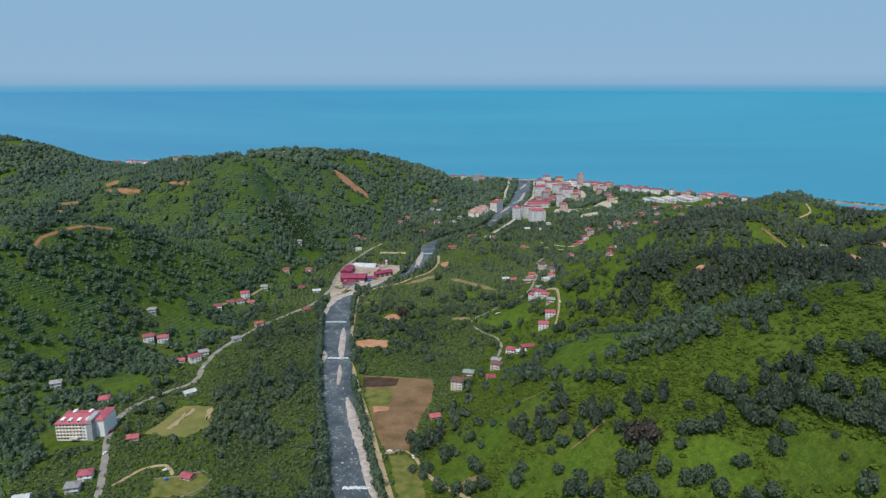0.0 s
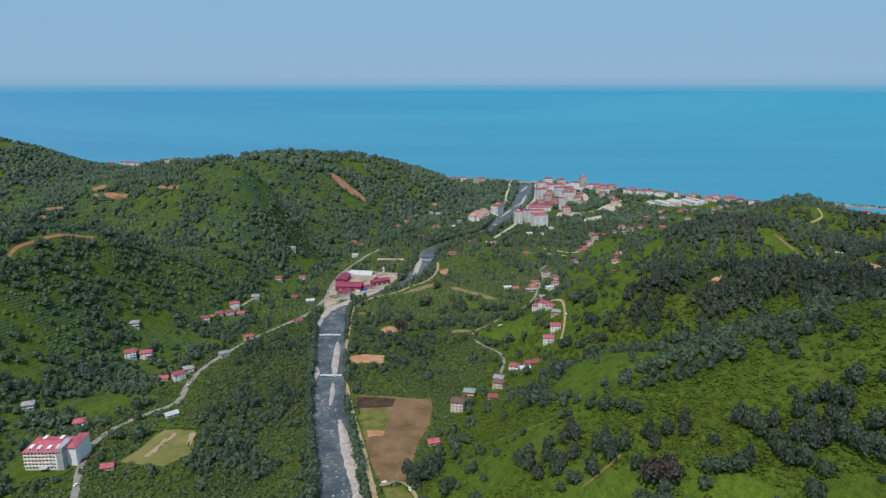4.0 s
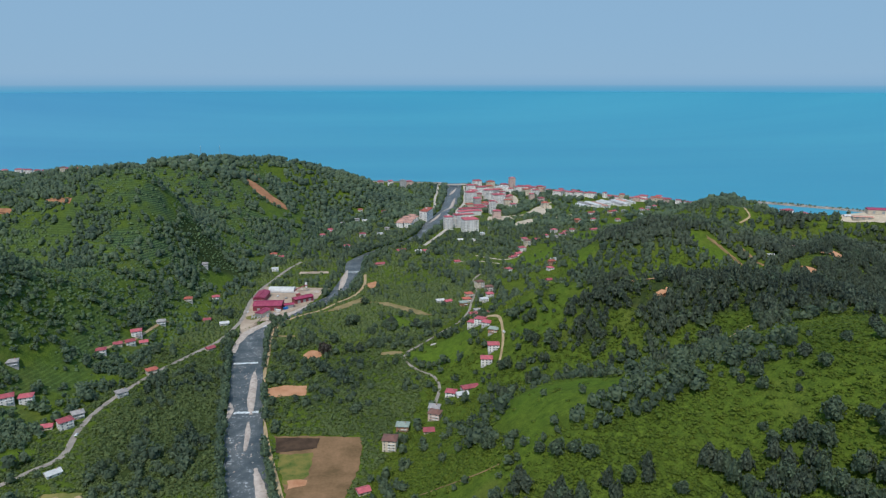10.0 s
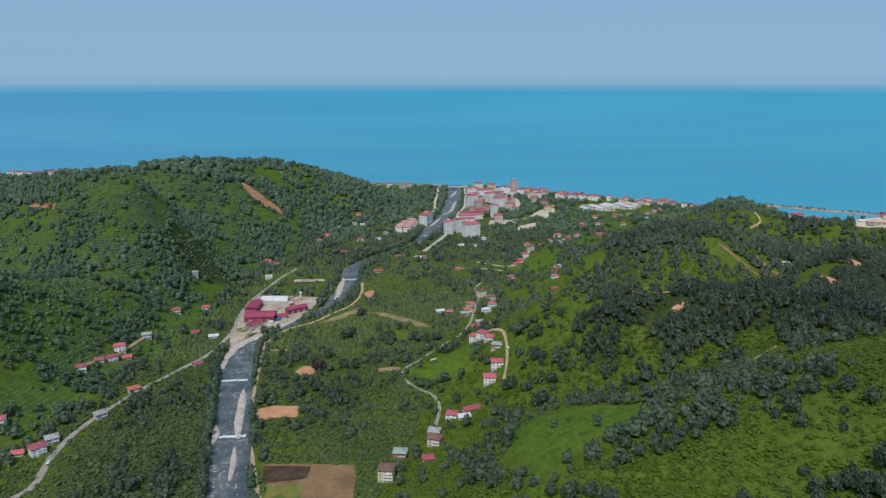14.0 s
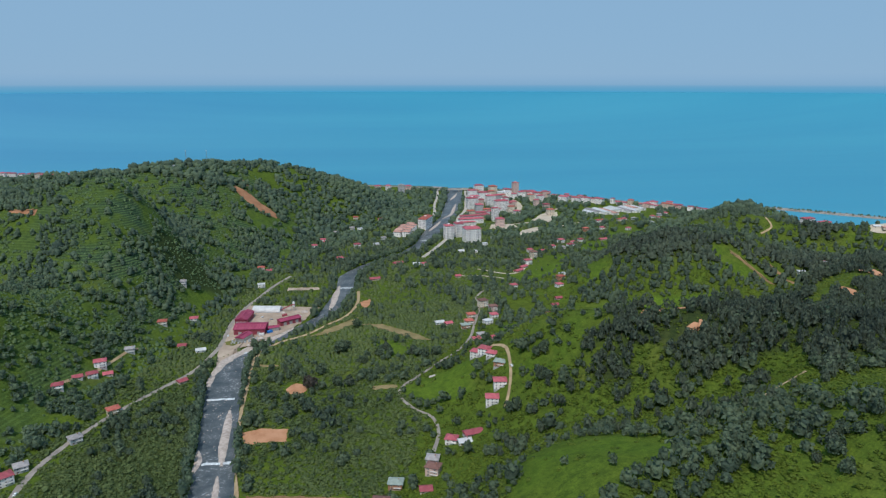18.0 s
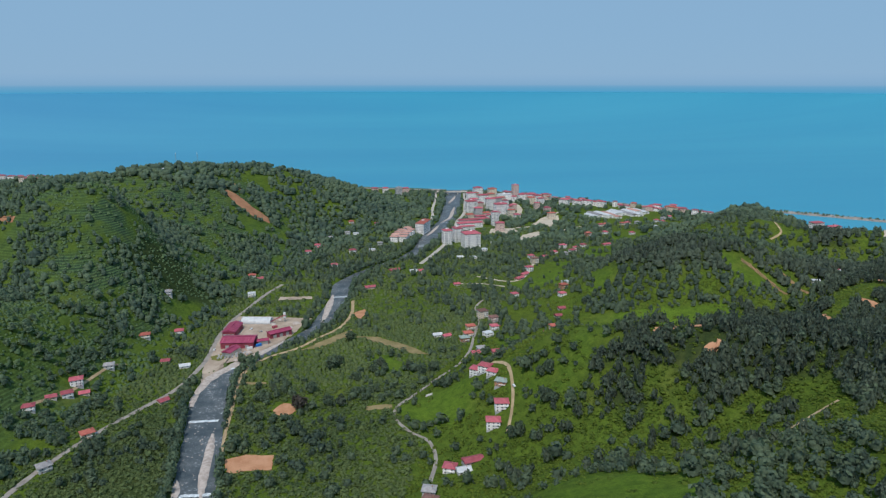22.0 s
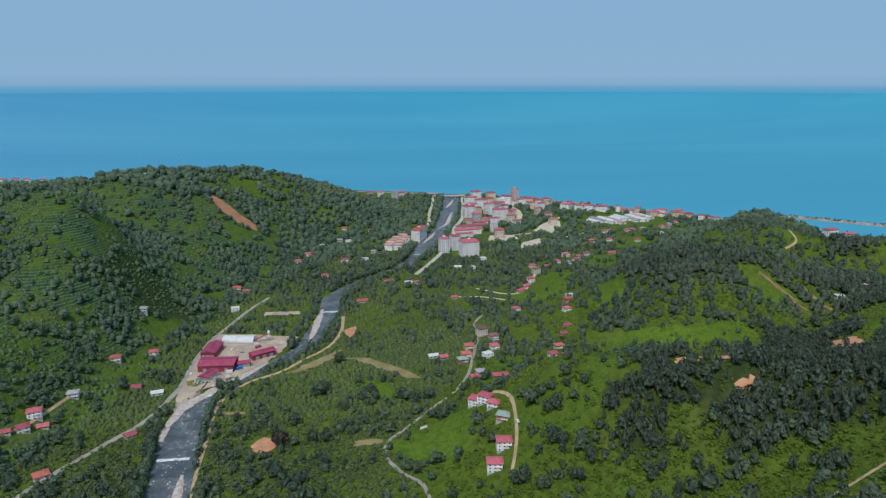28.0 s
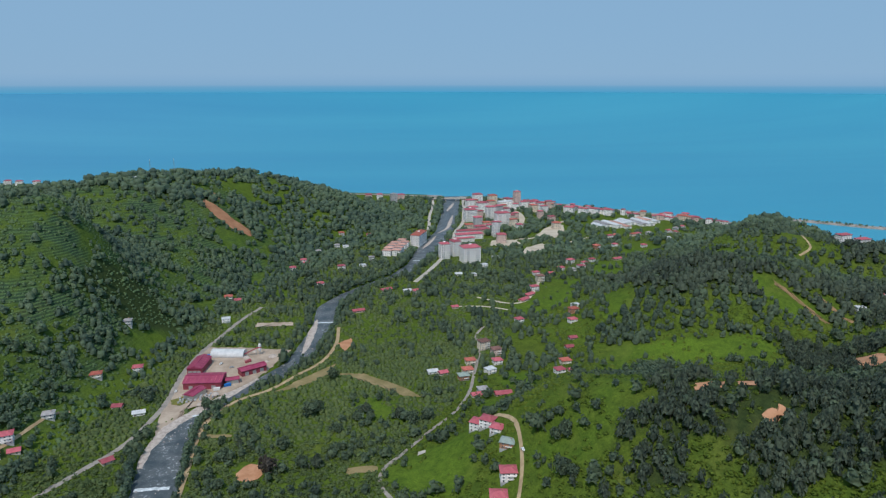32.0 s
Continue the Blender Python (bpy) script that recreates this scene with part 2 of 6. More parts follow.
# hills: centre x, y, height, two radii, turn
HILLS_LEFT = [
    (-287, 1460, 101, 148, 226, 0.19), (-197, 1679, 68, 122, 167, 0.08), (-535, 1396, 95, 217, 181, -0.36), (-254, 1026, 138, 246, 104, -0.47), (-574, 1003, 66, 220, 307, -0.56),
    (-418, 676, 114, 89, 348, -0.74), (-608, 294, 75, 235, 297, 0.19), (-1196, 1797, 130, 258, 346, 0.53), (-23, 1631, 51, 126, 175, 0.65), (-847, 1071, 67, 312, 287, -0.08),
]
HILLS_RIGHT = [
    (256, 638, 57, 143, 58, -0.63), (108, 462, 79, 134, 241, 1.32), (334, 475, 67, 117, 205, -0.12), (170, 747, 51, 216, 100, -0.07), (453, 1016, 57, 94, 214, 1.29), (640, 1276, 48, 343, 95, 0.93),
    (521, 546, 55, 151, 181, 0.08), (548, 840, 58, 183, 57, 0.65), (288, 202, 119, 94, 216, 0.09), (899, 1088, 66, 298, 54, -0.35), (487, 943, 7, 97, 58, -0.13),
]
# river: y, middle x, half width
RIVER = ([-400, 200, 300, 397, 465, 576, 708, 790, 836, 880, 917, 965, 1068, 1140, 1198, 1236, 1275, 1340, 1440, 1580, 1790, 2060],
         [0, -22, -40, -58, -73, -98, -118, -129, -129, -107, -72, -44, -25, -23, 5, 36, 72, 103, 131, 176, 214, 250],
         [14, 14, 14, 14, 13, 13, 13, 15, 12, 9, 11, 10, 11, 12, 9, 9, 10, 11, 17, 15, 17, 20])


def smooth(t):
    t = np.clip(t, 0, 1)
    return t * t * (3 - 2 * t)


def floor_height(y):
    return 2 + np.clip(1950 - y, 0, 4000) * 0.006


def hill_sum(table, x, y):
    z = 0
    for hx, hy, a, rx, ry, turn in table:
        c, s = math.cos(turn), math.sin(turn)
        u, w = ((x - hx) * c + (y - hy) * s) / rx, (-(x - hx) * s + (y - hy) * c) / ry
        z = z + a * np.exp(-(u * u + w * w))
    return z


def river_gap(x, y):
    """Metres from the river's edge, negative in the water."""
    return np.abs(x - np.interp(y, RIVER[0], RIVER[1])) - np.interp(y, RIVER[0], RIVER[2])


def land(x, y, carve=True):
    x, y = np.asarray(x, float), np.asarray(y, float)
    ml = smooth((np.interp(y, *LEFT_FOOT) - x) / 160 + 0.02)
    mr = smooth((x - np.interp(y, *RIGHT_FOOT)) / 140 + 0.02)
    z = floor_height(y) + hill_sum(HILLS_LEFT, x, y) * ml + hill_sum(HILLS_RIGHT, x, y) * mr
    rough = 2.0 * np.sin(x * 0.033 + 1.3 * np.sin(y * 0.017)) * np.sin(y * 0.029 + 0.8) + 1.0 * np.sin(x * 0.071 + y * 0.043) * np.sin(y * 0.083 - x * 0.029)
    z = z + rough * np.maximum(ml, mr) * 0.9 + 0.25 * np.sin(x * 0.05) * np.sin(y * 0.06)
    dc = np.interp(x, *COAST) - y
    k = smooth(dc / 140 + 0.05)
    z = z * k + 2.2 * (1 - k)
    z = np.where(dc < 0, np.minimum(z, 2.2 + dc * 0.12), z)
    if carve:
        z = z - 4.0 * smooth(1 - river_gap(x, y) / 5.0) * (y > 100)
    return z


def ground_z(x, y):
    return float(land(x, y))


def link_mesh(name, verts, faces, mats, parent=None, smooth_faces=False, face_mats=None):
    me = bpy.data.meshes.new(name)
    me.from_pydata(verts, [], faces)
    for m in (mats if isinstance(mats, (list, tuple)) else [mats]):
        me.materials.append(m)
    if smooth_faces:
        me.polygons.foreach_set("use_smooth", [True] * len(me.polygons))
    if face_mats is not None:
        me.polygons.foreach_set("material_index", face_mats)
    me.update()
    ob = new(name, me)
    if parent is not None:
        ob.parent = parent
    return ob


def inside(poly, x, y):
    """Whether points lie in a polygon of the plan."""
    x, y = np.asarray(x, float), np.asarray(y, float)
    c = np.zeros(x.shape, bool)
    for (ax, ay), (bx, by) in zip(poly, poly[1:] + poly[:1]):
        hit = (ay > y) != (by > y)
        c ^= hit & (x < (bx - ax) * (y - ay) / ((by - ay) or 1e-9) + ax)
    return c


def edge_gap(poly, x, y, closed=True):
    """Distance from points to a line of the plan."""
    best = np.full(np.shape(x), 1e9)
    pts = list(zip(poly, poly[1:] + (poly[:1] if closed else [])))
    for (ax, ay), (bx, by) in (pts if closed else pts[:len(poly) - 1]):
        dx, dy = bx - ax, by - ay
        t = np.clip(((x - ax) * dx + (y - ay) * dy) / (dx * dx + dy * dy + 1e-9), 0, 1)
        best = np.minimum(best, np.hypot(x - ax - t * dx, y - ay - t * dy))
    return best


# land cover, as outlines on the plan
MEADOWS_NEAR = [
    [(-16, 432), (7, 473), (36, 460), (70, 441), (75, 432), (67, 418), (37, 421), (17, 403), (-9, 403)],
    [(43, 395), (114, 379), (117, 364), (99, 360), (60, 361), (34, 376)],
    [(119, 346), (127, 364), (153, 365), (173, 341), (171, 322), (157, 321), (125, 334)],
    [(175, 340), (200, 327), (216, 299), (208, 282), (181, 314)],
    [(77, 486), (98, 540), (146, 536), (178, 498), (162, 461), (118, 446), (85, 435)],
]
MEADOWS_LEFT = [
    [(-343, 550), (-305, 597), (-250, 591), (-256, 569), (-275, 540), (-322, 546)],
    [(-392, 564), (-366, 594), (-336, 614), (-346, 588), (-355, 570), (-379, 559)],
    [(-340, 667), (-293, 736), (-212, 716), (-265, 688), (-314, 659), (-303, 696)],
    [(-300, 637), (-267, 677), (-255, 644), (-269, 624)],
    [(-230, 954), (-202, 1024), (-172, 1039), (-191, 976), (-214, 946)],
    [(-197, 1120), (-168, 1167), (-147, 1134), (-184, 1102)],
    [(-144, 1254), (-108, 1293), (-75, 1182), (-95, 1167)],
    [(-215, 1326), (-150, 1359), (-76, 1430), (-96, 1347), (-175, 1288)],
]
TEA = [
    [(-348, 951), (-286, 956), (-244, 968), (-261, 906), (-307, 881)],
    [(-325, 1369), (-272, 1351), (-225, 1274), (-238, 1234), (-294, 1234), (-329, 1302)],
]
MEADOWS_VALLEY = [
    [(40, 751), (70, 777), (98, 780), (107, 737), (99, 710), (84, 705), (47, 715), (37, 735)],
    [(9, 856), (21, 875), (50, 851), (57, 827), (28, 822)],
    [(118, 858), (161, 845), (153, 762), (132, 809), (119, 832)],
    [(175, 1003), (233, 994), (210, 923), (171, 945)],
    [(158, 908), (195, 907), (178, 857), (146, 881)],
    [(202, 1103), (285, 1221), (347, 1226), (292, 1122), (210, 1055)],
]
MEADOWS_SLOPE = [
    [(130, 729), (168, 695), (159, 662), (131, 682), (128, 703)],
    [(173, 708), (216, 690), (197, 665), (180, 671), (162, 673)],
    [(178, 662), (210, 647), (203, 642), (168, 643), (153, 643)],
    [(257, 952), (337, 929), (426, 909), (423, 877), (335, 873), (297, 884), (253, 868), (244, 910)],
]
MEADOWS_FAR = [
    [(510, 1206), (546, 1172), (570, 1148), (435, 1003)],
    [(438, 987), (473, 985), (491, 936), (496, 909), (455, 923), (443, 951)],
    [(598, 1186), (764, 1358), (634, 1163), (600, 1149)],
    [(633, 1154), (665, 1146), (659, 1130), (628, 1134)],
    [(309, 1089), (333, 1025), (328, 996), (289, 997)],
    [(472, 1444), (579, 1450), (496, 1345), (436, 1337)],
    [(377, 1311), (438, 1318), (408, 1232), (345, 1215)],
]
PINES = [
    [(512, 885), (560, 830), (700, 820), (880, 980), (820, 1090), (660, 1060), (570, 1000), (535, 935)],
    [(310, 505), (420, 480), (700, 560), (780, 900), (620, 900), (560, 830), (500, 800), (400, 730), (280, 575)],
    [(173, 661), (205, 690), (245, 678), (300, 662), (360, 655), (440, 660), (430, 620), (300, 560), (273, 574), (230, 586), (197, 611), (168, 644)],
    [(330, 1030), (360, 985), (410, 968), (440, 988), (445, 1010), (428, 1040), (500, 1290), (370, 1211)],
    [(431, 908), (499, 845), (409, 736), (410, 807)],
    [(997, 1657), (959, 1540), (934, 1375), (721, 1119), (675, 1137)],
]
# pines and broadleaf trees mixed with bright scrub
MIXED = [
    [(98, 650), (92, 590), (112, 556), (150, 545), (200, 500), (245, 495), (310, 505), (300, 570), (273, 574), (230, 586), (197, 611), (168, 648), (140, 660)],
]
POCKETS = [
    [(202, 635), (221, 634), (225, 597), (214, 581), (193, 597)],
    [(172, 588), (188, 570), (205, 540), (190, 532), (165, 560)],
    [(262, 560), (285, 550), (270, 520), (250, 530)],
]
WOODS = [
    [(-150, 740), (-163, 763), (-205, 690), (-216, 606), (-201, 529), (-112, 517), (-118, 610), (-135, 690)],
    [(-191, 487), (-192, 542), (-168, 617), (-165, 733), (-140, 752), (-118, 617), (-150, 522), (-125, 448), (-158, 429)],
    [(-263, 978), (-238, 1080), (-172, 1137), (-141, 1069), (-172, 1039), (-224, 989)],
]


ORCHARDS = [
    [(-183, 626), (-173, 683), (-160, 685), (-150, 612), (-153, 563), (-167, 574)],
    [(-144, 510), (-132, 550), (-122, 597), (-112, 564), (-103, 502), (-120, 493), (-132, 488)],
    [(-224, 626), (-206, 672), (-184, 656), (-184, 574), (-206, 562)],
]


# the large trees of the nearest slope: x, y, height, width
TREES_MEADOW = [(62, 487, 11.0, 9.9), (70, 466, 12.3, 9.5), (72, 494, 9.2, 7.9), (100, 423, 11.3, 8.7), (109, 420, 8.0, 7.8), (116, 414, 8.0, 8.6), (93, 431, 8.2, 6.2), (75, 415, 22.4, 12.1), (81, 413, 20.7, 12.0), (71, 400, 15.7, 10.1), (76, 388, 7.7, 9.9), (78, 401, 14.1, 11.8), (86, 385, 13.7, 11.5), (91, 397, 17.0, 11.7), (96, 388, 19.8, 14.8), (104, 390, 18.4, 13.2), (98, 390, 16.9, 11.6), (48, 423, 21.4, 10.6), (53, 413, 19.4, 10.4), (58, 403, 15.8, 12.0), (64, 412, 14.4, 10.4)]
TREES_MIDSLOPE = [(67, 398, 14.1, 10.1), (108, 378, 11.3, 7.3), (120, 386, 16.8, 9.9), (129, 392, 15.5, 7.5), (138, 390, 15.5, 7.5), (139, 357, 7.4, 7.2), (119, 361, 11.8, 9.5), (118, 356, 8.8, 7.9), (106, 353, 14.6, 17.3), (110, 354, 13.2, 12.6), (126, 346, 13.8, 10.9), (109, 341, 11.5, 12.4), (116, 343, 8.6, 9.3), (118, 337, 8.6, 10.8), (143, 364, 8.9, 9.6), (147, 362, 10.4, 12.8), (157, 358, 11.9, 14.4), (162, 360, 16.4, 11.3), (151, 361, 8.9, 9.6), (165, 385, 17.1, 10.0), (169, 379, 18.5, 13.3)]
TREES_SHOULDER = [(172, 371, 21.3, 13.1), (179, 373, 19.9, 13.2), (178, 350, 22.1, 14.3), (183, 345, 24.9, 15.8), (189, 350, 22.2, 14.3), (194, 349, 22.2, 12.8), (176, 356, 17.8, 12.8), (185, 359, 15.0, 12.9), (188, 336, 8.7, 9.4), (180, 329, 12.2, 10.8), (164, 334, 8.6, 9.3), (137, 336, 11.5, 9.3), (143, 334, 11.5, 10.8), (147, 336, 8.6, 7.8), (150, 324, 12.0, 11.4), (163, 315, 8.4, 13.6), (172, 310, 9.7, 10.5), (75, 354, 13.2, 14.2), (82, 350, 14.6, 15.7), (90, 347, 15.9, 15.6), (46, 378, 12.3, 11.6)]
TREES_BROW = [(51, 388, 6.2, 8.4), (69, 387, 6.2, 5.8), (71, 372, 7.5, 7.3), (150, 378, 7.6, 6.6), (201, 374, 6.2, 8.3), (206, 371, 7.7, 10.0), (-20, 452, 20.7, 15.4), (-12, 458, 19.2, 15.6), (-5, 464, 16.2, 14.0), (-23, 466, 13.0, 10.5), (1, 434, 13.8, 13.2), (5, 440, 9.3, 10.0), (23, 405, 14.5, 12.5), (18, 389, 11.3, 10.7), (-2, 398, 13.0, 12.5), (-14, 418, 7.5, 6.5), (-22, 428, 6.1, 6.6), (-12, 426, 9.1, 9.8), (8, 394, 10.0, 10.8), (26, 388, 11.3, 9.1), (204, 333, 20.0, 14.1)]
TREES_EDGE = [(208, 324, 19.8, 14.0), (213, 317, 21.4, 15.4), (219, 311, 21.2, 15.2), (223, 324, 18.1, 13.3), (216, 332, 18.3, 13.4), (200, 357, 18.9, 13.0), (209, 359, 18.3, 13.1), (204, 371, 17.4, 12.5), (193, 362, 19.0, 12.3), (212, 340, 18.5, 13.5), (218, 302, 17.4, 13.5), (202, 285, 13.6, 13.2), (200, 344, 16.7, 12.8), (193, 352, 16.8, 12.9), (236, 339, 14.9, 12.1), (228, 350, 15.1, 11.4), (217, 369, 14.0, 11.7)]


def cover_of(x, y):
    """Meadow, tea and woodland floor, 0 to 1 each."""
    wob = 3 * np.sin(x * 0.11 + y * 0.07) + 2 * np.sin(y * 0.19 - x * 0.05)
    out = []
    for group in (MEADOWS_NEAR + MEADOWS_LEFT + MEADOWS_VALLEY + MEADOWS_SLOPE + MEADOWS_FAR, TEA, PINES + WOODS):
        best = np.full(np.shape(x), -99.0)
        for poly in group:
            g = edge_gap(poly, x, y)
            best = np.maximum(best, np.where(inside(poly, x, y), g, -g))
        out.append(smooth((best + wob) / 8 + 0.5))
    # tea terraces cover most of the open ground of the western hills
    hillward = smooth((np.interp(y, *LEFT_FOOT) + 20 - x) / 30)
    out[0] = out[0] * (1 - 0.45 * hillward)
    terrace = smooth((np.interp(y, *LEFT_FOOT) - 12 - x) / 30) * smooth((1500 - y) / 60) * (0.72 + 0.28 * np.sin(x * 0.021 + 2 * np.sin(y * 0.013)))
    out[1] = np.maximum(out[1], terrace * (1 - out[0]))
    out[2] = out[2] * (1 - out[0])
    for poly in POCKETS:
        out[2] = out[2] * smooth((np.where(inside(poly, x, y), -1, 1) * edge_gap(poly, x, y) + wob) / 8 + 0.5)
    return out


def lines(*spans):
    v = []
    for a, b, step in spans:
        v += list(np.arange(a, b, step))
    return np.array(v + [spans[-1][1]])


# ---- ground: one sheet from the camera's feet to the horizon ----
gx = lines((-3400, -1400, 100), (-1400, -700, 14), (-700, -280, 7), (-280, 270, 4), (270, 720, 7), (720, 1400, 16), (1400, 3400, 100))
gy = lines((-3000, 100, 120), (100, 300, 10), (300, 1300, 6), (1300, 2100, 8), (2100, 3000, 60))
X, Y = np.meshgrid(gx, gy)
gz = land(X, Y)
nx, ny = len(gx), len(gy)
me = bpy.data.meshes.new("ground")
idx = np.arange(nx * ny).reshape(ny, nx)
quads = np.stack([idx[:-1, :-1], idx[:-1, 1:], idx[1:, 1:], idx[1:, :-1]], -1).reshape(-1, 4)
me.vertices.add(nx * ny)
me.vertices.foreach_set("co", np.stack([X, Y, gz], -1).ravel())
me.loops.add(quads.size)
me.loops.foreach_set("vertex_index", quads.ravel())
me.polygons.add(len(quads))
me.polygons.foreach_set("loop_start", np.arange(0, quads.size, 4))
me.polygons.foreach_set("use_smooth", np.ones(len(quads), bool))
me.update(calc_edges=True)
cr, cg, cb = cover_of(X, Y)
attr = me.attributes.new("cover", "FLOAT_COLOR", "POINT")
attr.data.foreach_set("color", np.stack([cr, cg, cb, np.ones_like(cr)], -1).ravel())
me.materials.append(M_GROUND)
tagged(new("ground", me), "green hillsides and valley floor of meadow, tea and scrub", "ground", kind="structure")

# ---- sea, rising to the horizon at its far rim ----
sv, sf = [], []
rings = [0, 1200, 1500, 1800, 2200, 2800, 3100, 3400, 3700, 4000, 4300, 4550, 4700]
SECT = 72
for r in rings:
    t = max(0.0, (r - 2800) / 1900)
    for k in range(SECT + 1):
        a = radians(6 + 168 * k / SECT)
        sv.append((r * math.cos(a), 150 + r * math.sin(a), 251 * (0.55 * t * t + 0.45 * t ** 3)))
for i in range(len(rings) - 1):
    for k in range(SECT):
        a = i * (SECT + 1) + k
        sf.append((a, a + SECT + 1, a + SECT + 2, a + 1))
tagged(link_mesh("sea_water", sv, [f[::-1] for f in sf], M_SEA, smooth_faces=True), "calm turquoise sea reaching to a hazy horizon", "sea", kind="structure")

# ---- painted haze, a glowing band where sea and sky meet, far behind everything else ----
M_HAZE_GLOW, n, l, b = nodes_of("sea_haze_glow", 1.0, 0.0)
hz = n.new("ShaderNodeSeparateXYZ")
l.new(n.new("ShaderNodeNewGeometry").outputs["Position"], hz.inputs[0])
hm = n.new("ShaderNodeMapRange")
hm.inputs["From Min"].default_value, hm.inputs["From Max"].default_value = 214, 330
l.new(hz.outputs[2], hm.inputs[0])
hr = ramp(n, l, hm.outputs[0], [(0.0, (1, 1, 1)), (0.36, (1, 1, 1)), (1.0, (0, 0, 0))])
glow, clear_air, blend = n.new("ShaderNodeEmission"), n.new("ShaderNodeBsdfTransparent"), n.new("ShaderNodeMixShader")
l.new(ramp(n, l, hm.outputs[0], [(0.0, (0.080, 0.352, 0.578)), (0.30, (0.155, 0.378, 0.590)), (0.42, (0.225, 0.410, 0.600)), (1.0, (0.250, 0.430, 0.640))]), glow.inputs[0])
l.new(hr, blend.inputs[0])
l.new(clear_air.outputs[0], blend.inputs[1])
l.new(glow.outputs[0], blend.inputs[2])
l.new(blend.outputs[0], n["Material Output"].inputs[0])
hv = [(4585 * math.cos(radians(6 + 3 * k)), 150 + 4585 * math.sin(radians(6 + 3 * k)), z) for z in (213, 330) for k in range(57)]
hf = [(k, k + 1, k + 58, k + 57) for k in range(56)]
tagged(link_mesh("backdrop", hv, hf, M_HAZE_GLOW, smooth_faces=True), "glowing band painted as pale blue haze along the sea horizon", "haze", kind="structure")

# ---- river ----
ys = np.arange(-300, 1994, 6.0)
cx, hw = np.interp(ys, RIVER[0], RIVER[1]), np.interp(ys, RIVER[0], RIVER[2])
kern = np.ones(9) / 9
cx = np.convolve(np.pad(cx, 4, "edge"), kern, "valid")
rv, rf = [], []
for i, y in enumerate(ys):
    for k in range(9):
        rv.append((cx[i] + (hw[i] + 3.5) * (k / 4 - 1), y, max(0.4, float(floor_height(y)) - 2.3)))
for i in range(len(ys) - 1):
    for k in range(8):
        a = i * 9 + k
        rf.append((a, a + 1, a + 10, a + 9))
tagged(link_mesh("river", rv, rf, M_RIVER, smooth_faces=True), "grey-blue shallow river with white riffles", "river", kind="structure")


def spline(pts, step=6.0):
    """Points along a smooth line through the given ones."""
    p = [Vector(q) for q in pts]
    p = [2 * p[0] - p[1]] + p + [2 * p[-1] - p[-2]]
    out = []
    for i in range(1, len(p) - 2):
        n = max(2, int((p[i + 1] - p[i]).length / step))
        for k in range(n):
            t = k / n
            a, b, c, d = p[i - 1], p[i], p[i + 1], p[i + 2]
            out.append(0.5 * ((2 * b) + (c - a) * t + (2 * a - 5 * b + 4 * c - d) * t * t + (3 * b - a - 3 * c + d) * t ** 3))
    return out + [p[-2]]


ROADS = []


def strip(name, pts, width, mat, label, category="road", off=0.35, kind="structure", ragged=0.12, room=0.0):
    line = spline(pts)
    ROADS.append(([(q.x, q.y) for q in line[::2]] + [(line[-1].x, line[-1].y)], width / 2 - room))
    v, f = [], []
    rnd = random.Random(len(pts) * 7 + int(width * 10))
    for i, q in enumerate(line):
        d = (line[min(i + 1, len(line) - 1)] - line[max(i - 1, 0)]).normalized()
        n = Vector((-d.y, d.x))
        w = width / 2 * (1 + rnd.uniform(-ragged, ragged))
        zs = []
        for k in (-1, -0.5, 0, 0.5, 1):
            e = q + n * w * k
            zs.append(e)
        for e in zs:
            v.append((e.x, e.y, ground_z(e.x, e.y) + off))
    for i in range(len(line) - 1):
        for k in range(4):
            a = i * 5 + k
            f.append((a, a + 1, a + 6, a + 5))
    return tagged(link_mesh(name, v, f, mat, smooth_faces=True), label, category, kind=kind)


PATCHES = []


def patch(name, poly, mat, label, category="field", off=0.3, z=None, ragged=1.0, kind="structure", clear=True):
    """A bed of bare ground or crop laid on the land."""
    pts = []
    rnd = random.Random(int(abs(poly[0][0]) * 13 + abs(poly[0][1])))
    for (ax, ay), (bx, by) in zip(poly, poly[1:] + poly[:1]):
        n = max(2, int(math.hypot(bx - ax, by - ay) / 4))
        for k in range(n):
            t = k / n
            pts.append((ax + (bx - ax) * t + rnd.uniform(-ragged, ragged), ay + (by - ay) * t + rnd.uniform(-ragged, ragged)))
    if clear:
        PATCHES.append(poly)
    mx, my = sum(p[0] for p in pts) / len(pts), sum(p[1] for p in pts) / len(pts)
    size = max(math.hypot(p[0] - mx, p[1] - my) for p in pts)
    R = max(3, int(size / 5))
    v, f, n = [], [], len(pts)
    for r in range(1, R + 1):
        for x, y in pts:
            px, py = mx + (x - mx) * r / R, my + (y - my) * r / R
            v.append((px, py, (ground_z(px, py) if z is None else z) + off))
    v.append((mx, my, (ground_z(mx, my) if z is None else z) + off))
    for k in range(n):
        f.append((len(v) - 1, k, (k + 1) % n))
    for r in range(R - 1):
        for k in range(n):
            f.append((r * n + k, (r + 1) * n + k, (r + 1) * n + (k + 1) % n, r * n + (k + 1) % n))
    ob = link_mesh(name, v, f, mat, smooth_faces=True)
    me = ob.data
    if sum(p.normal.z * p.area for p in me.polygons) < 0:
        me.flip_normals()
    return tagged(ob, label, category, kind=kind)


